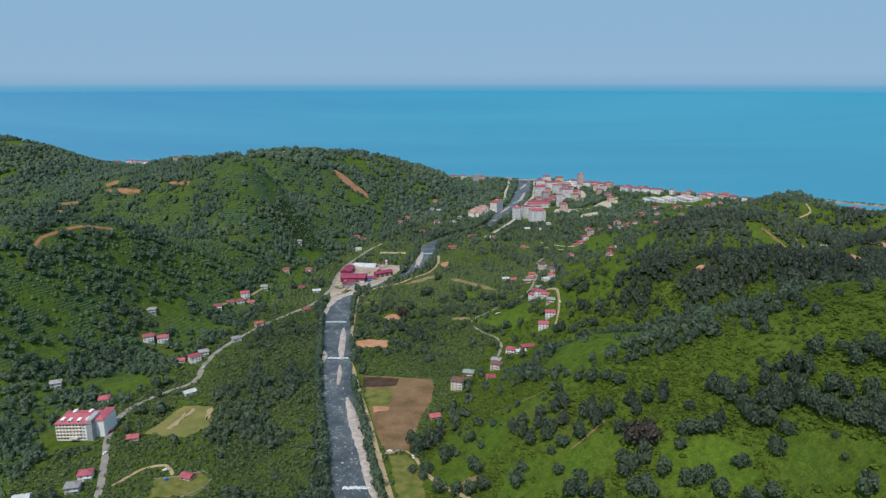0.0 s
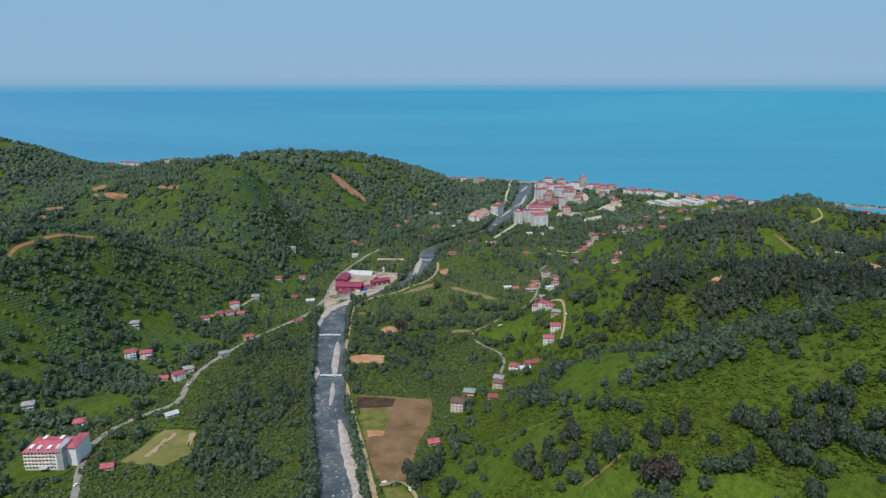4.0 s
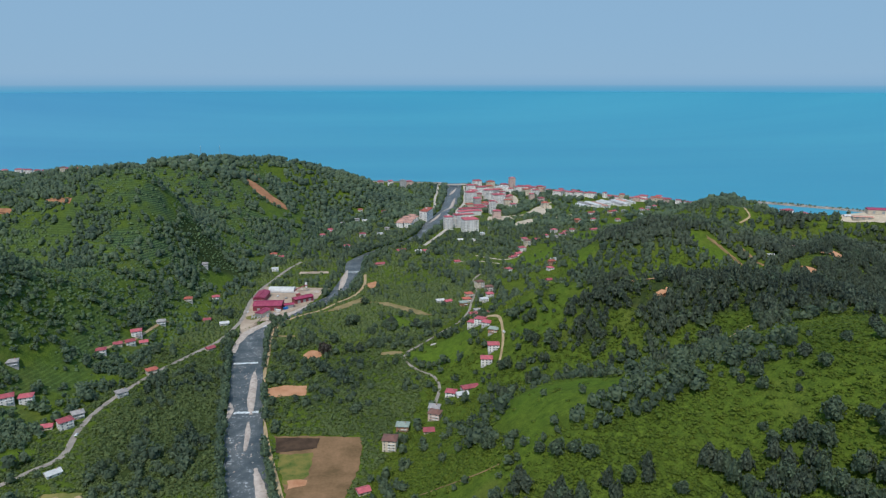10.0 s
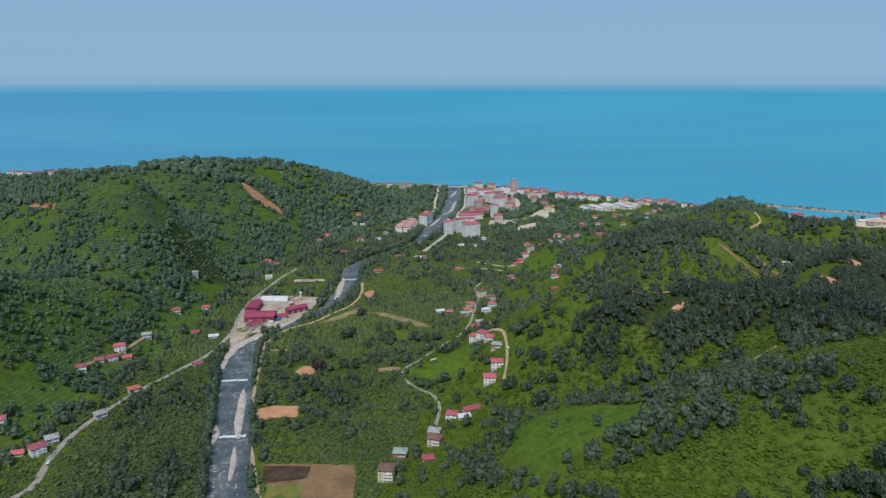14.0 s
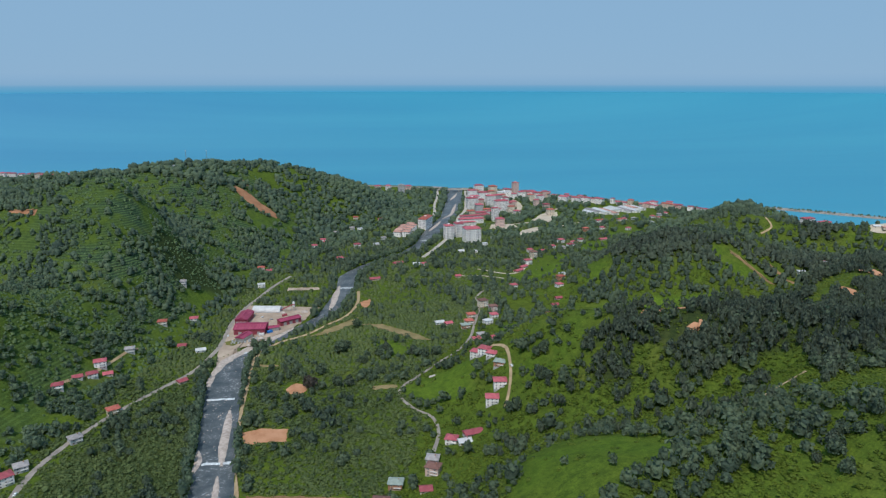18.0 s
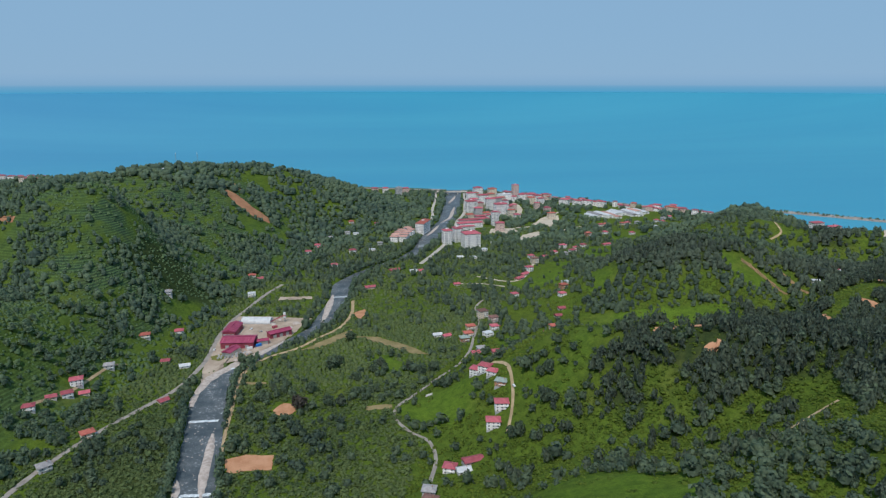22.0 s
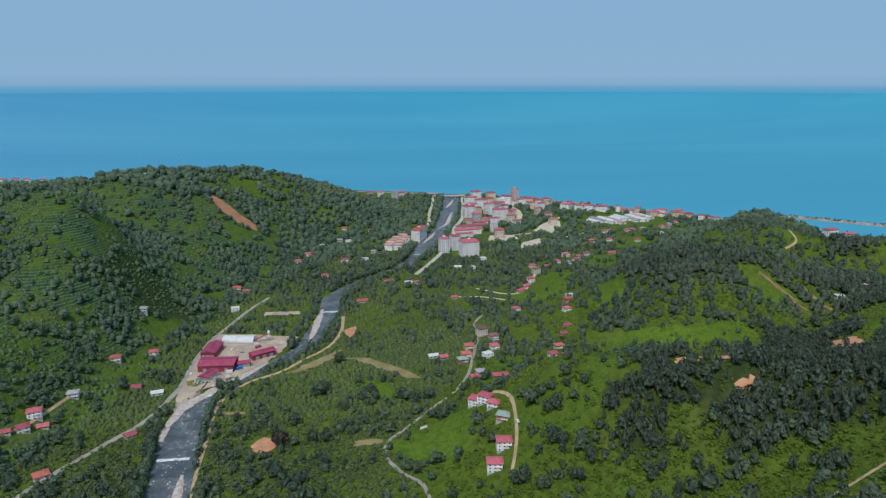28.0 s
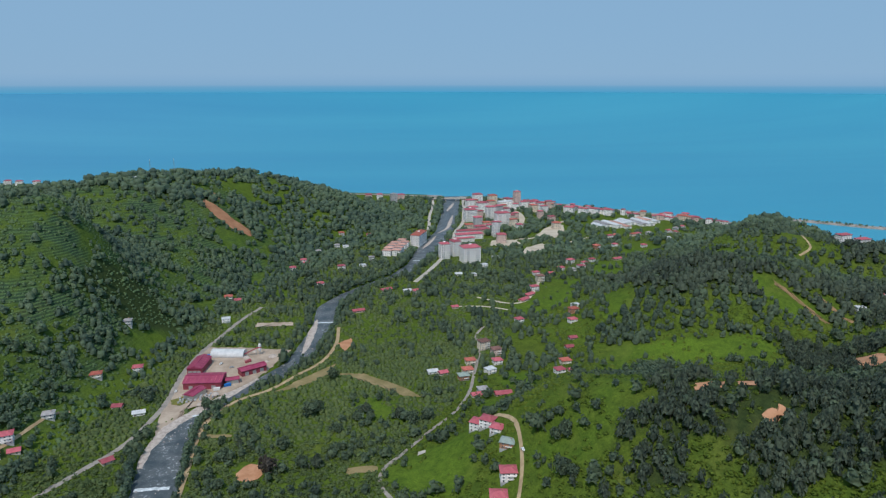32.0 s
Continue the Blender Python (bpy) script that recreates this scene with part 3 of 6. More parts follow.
# ---- roads and tracks ----
strip("road", [(-215, 330), (-230, 397), (-246, 440), (-262, 480), (-267, 513), (-260, 537), (-245, 558), (-230, 578), (-234, 619), (-231, 655), (-218, 701), (-199, 742), (-180, 776), (-164, 804), (-156, 836), (-151, 880), (-152, 944), (-147, 994), (-138, 1030), (-124, 1090), (-106, 1140)], 5.0, M_ASPHALT, "narrow worn asphalt valley road", "road", room=0.6)
strip("road", [(54, 632), (61, 662), (58, 690), (45, 706), (34, 730), (36, 750), (51, 770), (74, 801), (98, 830), (117, 869), (127, 906), (136, 939), (145, 976), (146, 1010), (160, 1040)], 3.0, M_ASPHALT, "winding narrow grey village lane", "road", room=1.4)
strip("dirt_track", [(-22, 340), (-35, 398), (-48, 451), (-62, 508), (-77, 565), (-94, 640), (-101, 700), (-105, 760), (-109, 830), (-92, 872), (-63, 896), (-42, 925), (-20, 957), (-8, 1002), (-7, 1055)], 4.0, M_DIRT, "sandy riverside track", "track")
strip("dirt_track", [(-47, 451), (-26, 455), (-12, 425), (-2, 408), (17, 384)], 2.8, M_DIRT, "pale dirt track beside the brown field", "track")
strip("dirt_track", [(114, 775), (124, 756), (129, 736), (128, 712), (124, 690), (115, 664)], 2.5, M_DIRT, "pale dirt lane beside the hillside houses", "track")
strip("dirt_track", [(170, 1150), (205, 1120), (228, 1125), (250, 1165), (268, 1210), (280, 1250)], 4.0, M_SAND, "pale lane between the houses", "track")
strip("dirt_track", [(135, 1115), (170, 1112), (200, 1095)], 4.0, M_SAND, "pale lane through the orchards", "track")
strip("dirt_track", [(-265, 763), (-252, 785), (-246, 800), (-233, 846), (-222, 858)], 2.4, M_DIRT, "concrete farm lane", "track")
strip("dirt_track", [(-190, 424), (-200, 436), (-215, 430), (-226, 410)], 3.0, M_DIRT, "pale farm lane", "track")
strip("dirt_track", [(-403, 649), (-402, 662), (-396, 678), (-385, 701), (-364, 731)], 3.5, M_CLAY, "red earth hillside track", "track")
strip("dirt_track", [(615, 1146), (628, 1152), (640, 1160), (646, 1185), (655, 1210)], 3.0, M_DIRT, "pale dirt track over the hill", "track")
strip("dirt_track", [(234, 531), (248, 533), (262, 535), (275, 536)], 2.0, M_DIRT, "narrow footpath across a meadow", "track")
strip("footpath", [(80, 382), (87, 383), (94, 385), (102, 388)], 1.4, M_SCAR, "bare earth footpath on the grassy slope", "path")
strip("footpath", [(73, 444), (64, 448), (52, 457), (41, 467), (29, 476)], 1.0, M_SCAR, "narrow earth path along the meadow edge", "path")
strip("footpath", [(205, 493), (234, 516), (255, 528)], 1.2, M_SCAR, "narrow earth path between scrub and meadow", "path")
strip("road", [(94, 1229), (131, 1318), (160, 1400), (178, 1470), (195, 1560), (222, 1650), (242, 1780), (262, 1930)], 7.0, M_CONC, "concrete embankment road along the river", "road")
strip("road", [(60, 1415), (100, 1430), (135, 1540), (150, 1620), (160, 1720), (180, 1850), (190, 1960)], 6.0, M_CONC, "pale embankment road on the far bank", "road")
strip("road", [(260, 1440), (300, 1480), (338, 1497), (370, 1560), (400, 1600), (430, 1640)], 7.0, M_SAND, "unpaved town road", "road")
strip("road", [(300, 1380), (330, 1412), (370, 1440), (430, 1480)], 7.0, M_SAND, "unpaved town road", "road")
strip("road", [(330, 1602), (352, 1680), (356, 1740), (345, 1790)], 12.0, M_SAND, "wide sandy town road", "road")
strip("coast_road", [(-1100, 2350), (-600, 2215), (0, 2042), (160, 1995), (260, 1960), (376, 1910), (500, 1815), (597, 1735), (768, 1585)], 16.0, M_ASPHALT, "grey dual carriageway along the shore", "road", off=0.8)

strip("shore", [(180, 2008), (280, 1976), (380, 1934), (500, 1838), (597, 1760), (690, 1678), (768, 1608), (820, 1520), (862, 1440)], 15.0, M_SHINGLE, "grey shingle and boulder shore below the coast road", "shore", off=0.5, ragged=0.3)

# ---- fields and bare ground ----
patch("brown_field", [(-77, 592), (-44, 588), (-8, 583), (-10, 540), (-20, 495), (-25, 458), (-44, 456), (-58, 503), (-66, 548)], M_BROWN, "mown brown field beside the river track")
patch("ploughed_bed", [(-76, 589), (-41, 584), (-42, 569), (-73, 566)], M_SOIL, "dark freshly ploughed strip", off=0.5)
patch("rough_field", [(-71, 563), (-44, 563), (-46, 530), (-62, 522)], M_WEED, "rough green plot inside the brown field", off=0.5)
patch("bare_patch", [(-60, 528), (-46, 527), (-46, 520), (-58, 517)], M_ORANGE, "bare sandy corner of the plot", off=0.6)
patch("rough_field", [(-40, 449), (-26, 450), (-14, 422), (-12, 395), (-30, 395)], M_WEED, "rough grass corner by the track")
patch("bare_patch", [(-70, 757), (-66, 766), (-60, 769), (-53, 766), (-50, 758), (-53, 749), (-59, 744), (-67, 748)], M_ORANGE, "round patch of bare orange earth")
patch("bare_patch", [(-95, 680), (-80, 685), (-60, 683), (-57, 662), (-72, 663), (-90, 659)], M_ORANGE, "bare orange earth clearing")
patch("bare_patch", [(-8, 1002), (8, 1019), (12, 1002), (2, 982)], M_ORANGE, "bare orange earth by the river track")
patch("dry_field", [(-60, 890), (-24, 930), (-6, 950), (-10, 925), (-40, 895)], M_DRY, "strip of dry yellow grass")
patch("dry_field", [(-4, 925), (22, 922), (54, 892), (74, 866), (58, 868), (20, 905)], M_DRY, "dry mown strip in the orchard")
patch("dry_field", [(-235, 482), (-221, 530), (-196, 528), (-186, 494), (-201, 476)], M_HAY, "pale hay field beside the valley road")
patch("bare_patch", [(-221, 490), (-213, 524), (-209, 525), (-216, 489)], M_DIRT, "worn sandy strip in the hay field", off=0.5)
patch("bare_patch", [(-199, 524), (-194, 524), (-192, 506), (-195, 503)], M_DIRT, "worn sandy patch in the hay field", off=0.5)
patch("rough_field", [(-200, 418), (-172, 428), (-160, 416), (-165, 398), (-195, 396)], M_WEED, "fenced rough grass paddock")
patch("factory_yard", [(-141, 804), (-150, 850), (-152, 944), (-146, 1008), (-104, 1004), (-54, 990), (-70, 945), (-88, 912), (-113, 884), (-134, 858), (-138, 820)], M_YARD, "dusty grey gravel factory yard", "yard")
patch("concrete_lot", [(-102, 1079), (-60, 1078), (-60, 1066), (-102, 1066)], M_YARD, "pale concrete foundation slab", "yard", off=0.6)
patch("sandy_lot", [(340, 1515), (392, 1585), (418, 1600), (404, 1545), (370, 1488)], M_SAND, "bare sandy building lot", "yard")
patch("sandy_lot", [(275, 1370), (300, 1420), (335, 1445), (338, 1425), (300, 1380)], M_SAND, "bare sandy lot beside the road", "yard")
patch("sandy_lot", [(240, 1440), (250, 1480), (290, 1480), (300, 1450), (270, 1430)], M_SAND, "bare sandy lot below the blocks", "yard")
patch("earth_scar", [(-224, 1392), (-208, 1391), (-182, 1380), (-154, 1374), (-150, 1358), (-176, 1350), (-205, 1362), (-224, 1378)], M_CLAY, "bare red earth scar on the hillside", "bare earth")
patch("earth_scar", [(-228, 1430), (-214, 1436), (-205, 1420), (-216, 1400), (-224, 1410)], M_SCAR, "worn brown earth near the hilltop", "bare earth", clear=False)
patch("earth_scar", [(466, 971), (475, 955), (488, 925), (493, 909), (488, 911), (475, 944), (464, 964)], M_SCAR, "eroded brown earth strip on the slope", "bare earth")
patch("earth_scar", [(503, 948), (509, 938), (517, 906), (513, 904), (505, 930)], M_SCAR, "eroded brown earth strip on the slope", "bare earth")
for poly in ([(243, 620), (241, 625), (245, 628), (249, 625), (253, 627), (252, 622), (253, 618), (248, 620), (246, 617)], [(222, 664), (228, 673), (238, 675), (244, 668), (236, 660), (228, 659)], [(244, 656), (250, 666), (260, 664), (261, 654), (252, 648)],
             [(418, 770), (424, 800), (440, 812), (450, 788), (440, 768), (430, 764)], [(480, 788), (494, 802), (506, 790), (494, 778)], [(552, 854), (572, 868), (582, 850), (566, 838)]):
    patch("earth_scar", poly, M_ORANGE, "bare orange earth among the pines", "bare earth", off=0.5, ragged=1.6)
patch("earth_scar", [(-526, 1050), (-500, 1052), (-466, 1038), (-468, 1028), (-500, 1038), (-524, 1040)], M_CLAY, "bare red earth terrace", "bare earth")
patch("earth_scar", [(-564, 989), (-544, 1000), (-541, 993), (-559, 981)], M_CLAY, "thin red earth bank on the hillside", "bare earth", ragged=0.6)
patch("earth_scar", [(-558, 958), (-552, 966), (-547, 958), (-553, 949)], M_CLAY, "small red earth slip on the hillside", "bare earth", ragged=0.6)
patch("earth_scar", [(-427, 1042), (-385, 1024), (-386, 1016), (-424, 1036)], M_CLAY, "thin red earth terrace on the hillside", "bare earth", ragged=0.6, clear=False)
patch("earth_scar", [(-545, 1085), (-525, 1090), (-515, 1072), (-535, 1066)], M_CLAY, "bare red earth slip", "bare earth")


patch("bare_patch", [(11, 402), (17, 406), (23, 403), (22, 396), (14, 394)], M_SCAR, "worn bare patch on the grassy slope", "bare earth", off=0.4)
patch("dry_field", [(-110, 818), (-83, 816), (-83, 811), (-108, 811)], M_DRY, "narrow strip of dry soil beside the track")
patch("dry_field", [(9, 755), (32, 756), (31, 748), (10, 747)], M_DRY, "narrow dry strip beside the lane")
patch("hill_platform", [(772, 1112), (790, 1140), (862, 1118), (880, 1096), (850, 1078), (810, 1092)], M_SAND, "pale levelled platform on the hilltop", "yard", off=1.2)
patch("concrete_pad", [(62, 764), (68, 766), (69, 771), (63, 770)], M_CONC, "small concrete pad in the meadow", "yard", ragged=0.2)
patch("rough_field", [(-148, 884), (-138, 892), (-130, 880), (-138, 872), (-146, 874)], M_WEED, "weedy corner of the factory yard", off=0.5)


def gravel(pts, width, label="pale gravel bank in the river"):
    line = spline(pts, 4.0)
    v, f, rnd = [], [], random.Random(int(pts[0][1]))
    for i, q in enumerate(line):
        t = i / (len(line) - 1)
        w = width * (math.sin(math.pi * min(max(t, 0.03), 0.97)) ** 0.5) * rnd.uniform(0.85, 1.1)
        z = float(floor_height(q.y)) - 2.3
        for k, h in ((-1, -0.4), (-0.6, 0.3), (0, 0.7), (0.6, 0.4), (1, -0.4)):
            v.append((q.x + w / 2 * k, q.y, z + h + rnd.uniform(-0.1, 0.1)))
    for i in range(len(line) - 1):
        for k in range(4):
            a = i * 5 + k
            f.append((a, a + 1, a + 6, a + 5))
    tagged(link_mesh("gravel_bank", v, f, M_GRAVEL, smooth_faces=True), label, "gravel", kind="structure")


gravel([(-40, 385), (-48, 411), (-58, 455), (-72, 503), (-85, 550)], 15)
gravel([(-97, 575), (-99, 600), (-102, 622)], 6, "small gravel island in the river")
gravel([(-102, 635), (-106, 660), (-110, 700), (-113, 725)], 10)
gravel([(-121, 626), (-121, 645), (-124, 660)], 7)
gravel([(-142, 775), (-146, 805), (-141, 832), (-126, 860), (-104, 890), (-80, 926)], 19, "wide sandy gravel bank below the yard")
gravel([(-42, 985), (-39, 1015), (-37, 1050), (-34, 1090)], 11)
gravel([(122, 1440), (140, 1490), (154, 1535)], 9)
gravel([(205, 1790), (222, 1850), (235, 1900)], 10)
gravel([(160, 1560), (185, 1610), (200, 1680), (212, 1740)], 10)

# boulders that break the water into rapids
rocks, rock_faces, rr = [], [], random.Random(21)
for k in range(460):
    y = rr.uniform(330, 1010) if k < 380 else rr.uniform(1010, 1900)
    if math.sin(y * 0.047) + 0.6 * math.sin(y * 0.019 + 1) < -0.25:
        continue
    half = float(np.interp(y, RIVER[0], RIVER[2]))
    x = float(np.interp(y, RIVER[0], RIVER[1])) + rr.uniform(-0.95, 0.95) * half
    r, o = rr.uniform(0.3, 0.8) * (1.6 if rr.random() < 0.1 else 1.0), len(rocks)
    z = float(floor_height(y)) - 2.3
    for h, q in ((-0.5, 1.0), (0.25, 0.85)):
        for j in range(6):
            a = j * math.pi / 3 + rr.uniform(-0.3, 0.3)
            rocks.append((x + r * q * math.cos(a), y + r * q * math.sin(a), z + h * r + rr.uniform(-0.1, 0.1)))
    rocks.append((x, y, z + 0.55 * r))
    rock_faces += [(o + j, o + (j + 1) % 6, o + 6 + (j + 1) % 6, o + 6 + j) for j in range(6)] + [(o + 6 + j, o + 6 + (j + 1) % 6, o + 12) for j in range(6)]
tagged(link_mesh("river_boulders", rocks, rock_faces, M_GRAVEL), "pale boulders scattered in the river rapids", "boulders", kind="stuff")
for wy, wx, ww in ((748, -125, 24), (856, -122, 20), (640, -106, 22), (412, -58, 22), (1080, -24, 20), (1255, 55, 14), (1360, 110, 20)):
    foamv, foamf = [], []
    rnd = random.Random(wy)
    z = float(floor_height(wy)) - 2.1
    for k in range(13):
        x = wx + ww * (k / 12 - 0.5)
        o = rnd.uniform(-0.6, 0.6)
        foamv += [(x, wy - 1.6 + o - rnd.random(), z), (x, wy + o, z + 0.25), (x, wy + 1.2 + o + rnd.random() * 0.8, z)]
    for k in range(12):
        a = k * 3
        foamf += [(a, a + 3, a + 4, a + 1), (a + 1, a + 4, a + 5, a + 2)]
    tagged(link_mesh("weir", foamv, foamf, M_FOAM, smooth_faces=True), "line of white water over a low weir", "weir", kind="structure")


# ---- buildings ----
PLOTS = []


def boxes(parts):
    """Vertices and faces of boxes given as (x0, y0, z0, x1, y1, z1)."""
    v, f = [], []
    for x0, y0, z0, x1, y1, z1 in parts:
        o = len(v)
        v += [(x0, y0, z0), (x1, y0, z0), (x1, y1, z0), (x0, y1, z0), (x0, y0, z1), (x1, y0, z1), (x1, y1, z1), (x0, y1, z1)]
        f += [tuple(o + i for i in q) for q in ((3, 2, 1, 0), (4, 5, 6, 7), (0, 1, 5, 4), (1, 2, 6, 5), (2, 3, 7, 6), (3, 0, 4, 7))]
    return v, f


def part(name, parts, mat, parent, label=""):
    v, f = boxes(parts)
    ob = link_mesh(name, v, f, mat, parent)
    if label:
        tagged(ob, label)
    return ob


def roof_mesh(w, d, z, rise, over, hip):
    """A pitched roof with thickness; hip 0 is a gable, 1 a full hip."""
    W, D, e = w / 2 + over, d / 2 + over, 0.18
    long_x = W >= D
    run = (D if long_x else W) * hip
    if long_x:
        a, b = (-W + run, 0, z + rise), (W - run, 0, z + rise)
    else:
        a, b = (0, -D + run, z + rise), (0, D - run, z + rise)
    base = [(-W, -D, z), (W, -D, z), (W, D, z), (-W, D, z)]
    v = base + [(x, y, zz - e - 0.12) for x, y, zz in base] + [a, b]
    if long_x:
        f = [(0, 1, 9, 8), (2, 3, 8, 9), (1, 2, 9), (3, 0, 8)]
    else:
        f = [(1, 2, 9, 8), (3, 0, 8, 9), (0, 1, 8), (2, 3, 9)]
    f += [(7, 6, 5, 4), (0, 4, 5, 1), (1, 5, 6, 2), (2, 6, 7, 3), (3, 7, 4, 0)]
    return v, f


WINDOW_MESHES = {}


def window_mesh(w, h):
    if (w, h) not in WINDOW_MESHES:
        v, f = boxes([(-w / 2, -0.10, -h / 2, w / 2, 0.04, h / 2), (-w / 2 + 0.1, -0.13, -h / 2 + 0.1, w / 2 - 0.1, 0.0, h / 2 - 0.1)])
        me = bpy.data.meshes.new("window")
        me.from_pydata(v, [], f)
        me.materials.append(M_FRAME)
        me.materials.append(M_GLASS)
        me.polygons.foreach_set("material_index", [0] * 6 + [1] * 6)
        WINDOW_MESHES[(w, h)] = me
    return WINDOW_MESHES[(w, h)]


def windows(parent, w, d, storeys, floor, wide, gap, faces="fblr", z0=0.0, wh=1.4):
    """Windows on the faces of a box; f front (-y), b back, l, r ends."""
    me = window_mesh(wide, wh)
    for side in faces:
        span = w if side in "fb" else d
        n = max(1, int((span - 1) / gap))
        for s in range(storeys):
            z = z0 + floor * s + floor * 0.55
            for k in range(n):
                u = (k - (n - 1) / 2) * span / n
                o = new("window", me)
                o.parent = parent
                if side == "f":
                    o.matrix_basis = pose(u, -d / 2, z)
                elif side == "b":
                    o.matrix_basis = pose(u, d / 2, z, 0, 0, 180)
                elif side == "l":
                    o.matrix_basis = pose(-w / 2, u, z, 0, 0, -90)
                else:
                    o.matrix_basis = pose(w / 2, u, z, 0, 0, 90)


def house(w, d, storeys, roof, wall, roof_mat, balcony=True, floor=2.9, rise=2.2):
    """A village house on a plinth, with its roof, windows, door, balcony and chimney."""
    root = new("house")
    H = storeys * floor
    part("wall", [(-w / 2, -d / 2, -0.1, w / 2, d / 2, H)], wall, root)
    part("plinth", [(-w / 2 - 0.15, -d / 2 - 0.15, -5, w / 2 + 0.15, d / 2 + 0.15, 0.25)], M_WALL_GREY, root)
    if roof == "flat":
        part("roof", [(-w / 2 - 0.4, -d / 2 - 0.4, H, w / 2 + 0.4, d / 2 + 0.4, H + 0.35)], roof_mat, root)
    else:
        v, f = roof_mesh(w, d, H + 0.3, rise, 0.9, 0.85 if roof == "hip" else 0.0)
        top = link_mesh("roof", v, f, roof_mat, root)
        part("gable" if roof != "hip" else "eaves", [(-w / 2, -d / 2, H, w / 2, d / 2, H + 0.28)], wall, root)
        if roof != "hip":
            tri = [(-w / 2 + 0.05, -d / 2, H + 0.28), (-w / 2 + 0.05, d / 2, H + 0.28), (-w / 2 + 0.05, 0, H + rise * 0.92)]
            tri2 = [(-x, y, z) for x, y, z in tri]
            link_mesh("gable", tri + tri2, [(0, 2, 1), (3, 4, 5), (0, 3, 5, 2), (1, 2, 5, 4)], wall, root)
    windows(root, w, d, storeys, floor, 1.5, 3.9)
    part("door", [(-w * 0.32 - 0.5, -d / 2 - 0.08, 0, -w * 0.32 + 0.5, -d / 2 + 0.05, 2.1)], M_ROOF_BROWN, root)
    if balcony:
        for s in range(1, storeys):
            z = s * floor
            slab = part("balcony", [(-w * 0.1, -d / 2 - 1.4, z - 0.15, w * 0.45, -d / 2, z)], M_WALL_WHITE, root)
            part("railing", [(-w * 0.1, -d / 2 - 1.4, z, w * 0.45, -d / 2 - 1.3, z + 0.9)], M_WALL_WHITE, slab)
    if roof != "flat":
        part("chimney", [(w * 0.2, -0.4, H + 0.6, w * 0.2 + 0.7, 0.3, H + rise + 0.9)], M_BRICK, top)
    return root


HOUSE_SIZE = 0.8


def arrange(table, protos, group=""):
    """Puts the houses of a table (x, y, turn, kind) on the land."""
    for x, y, turn, k in table:
        proto, label, radius, used = protos[k]
        low = min(ground_z(x + a, y + b) for a in (-4, 4) for b in (-4, 4))
        m = pose(x, y, 0.5 * ground_z(x, y) + 0.5 * low, 0, 0, turn)
        radius *= HOUSE_SIZE
        if used:
            ob = copy_thing(proto, m)
        else:
            proto.matrix_basis = m @ Matrix.Diagonal((HOUSE_SIZE, HOUSE_SIZE, HOUSE_SIZE, 1))
            ob = proto
            protos[k] = (proto, label, protos[k][2], True)
        tagged(ob, label, "house", group=group)
        PLOTS.append((x, y, radius))


KINDS = {
    0: [house(11, 10, 2, "hip", M_WALL_WHITE, M_ROOF_RED), "two-storey white house with a crimson sheet roof", 8.5, False],
    1: [house(13, 11, 3, "hip", M_WALL_WHITE, M_ROOF_RED), "three-storey white house with a crimson hipped roof", 9.5, False],
    2: [house(10, 8, 1, "gable", M_WALL_CREAM, M_ROOF_RED, False), "small single-storey cottage with a red gable roof", 7, False],
    3: [house(12, 10, 2, "hip", M_WALL_CREAM, M_ROOF_TILE), "two-storey cream house with an orange tile roof", 9, False],
    4: [house(11, 10, 2, "hip", M_WALL_GREY, M_ROOF_GREY), "two-storey grey house with a weathered grey roof", 8.5, False],
    5: [house(12, 10, 3, "hip", M_WALL_PINK, M_ROOF_BROWN), "three-storey pink house with a brown roof", 9, False],
    6: [house(12, 8, 1, "gable", M_WALL_WHITE, M_ROOF_WHITE, False), "long low white shed", 8, False],
    7: [house(13, 12, 4, "hip", M_WALL_CREAM, M_ROOF_BROWN), "four-storey cream house with a dull red roof", 10, False],
    8: [house(12, 10, 2, "flat", M_WALL_WHITE, M_ROOF_WHITE), "two-storey house with a white flat roof", 9, False],
    9: [house(12, 10, 2, "hip", M_BRICK, M_ROOF_GREEN), "two-storey brick house with a grey-green roof", 9, False],
    10: [house(18, 9, 1, "gable", M_WALL_PINK, M_ROOF_RED, False), "long low building with a red sheet roof", 11, False],
    11: [house(12, 11, 3, "hip", M_BRICK, M_ROOF_TILE), "three-storey bare brick house with a red tile roof", 9.5, False],
}
KINDS = {k: tuple(v) for k, v in KINDS.items()}
# hamlets: x, y, turn, kind
arrange([(-292, 536, 20, 0), (-342, 552, 25, 4), (-178, 420, -20, 2), (-249, 420, 15, 0), (-250, 405, 15, 4), (-278, 394, 15, 6), (-240, 474, 15, 2)], KINDS, "houses by the valley road")
arrange([(-303, 654, 25, 1), (-291, 661, 15, 1), (-313, 690, 20, 4), (-265, 757, 20, 0), (-209, 727, 35, 3), (-221, 680, 40, 4), (-243, 642, 30, 4), (-260, 625, 10, 2), (-246, 625, 40, 1), (-225, 553, 40, 6)], KINDS, "houses by the valley road")
arrange([(-220, 912, 15, 3), (-195, 946, 10, 0), (-168, 860, 15, 6), (-190, 874, 0, 2), (-233, 845, 15, 4), (-247, 806, 20, 1), (-248, 788, 30, 0), (-238, 798, 20, 2), (-257, 779, 20, 2), (-167, 783, 40, 2)], KINDS, "houses below the left hill")
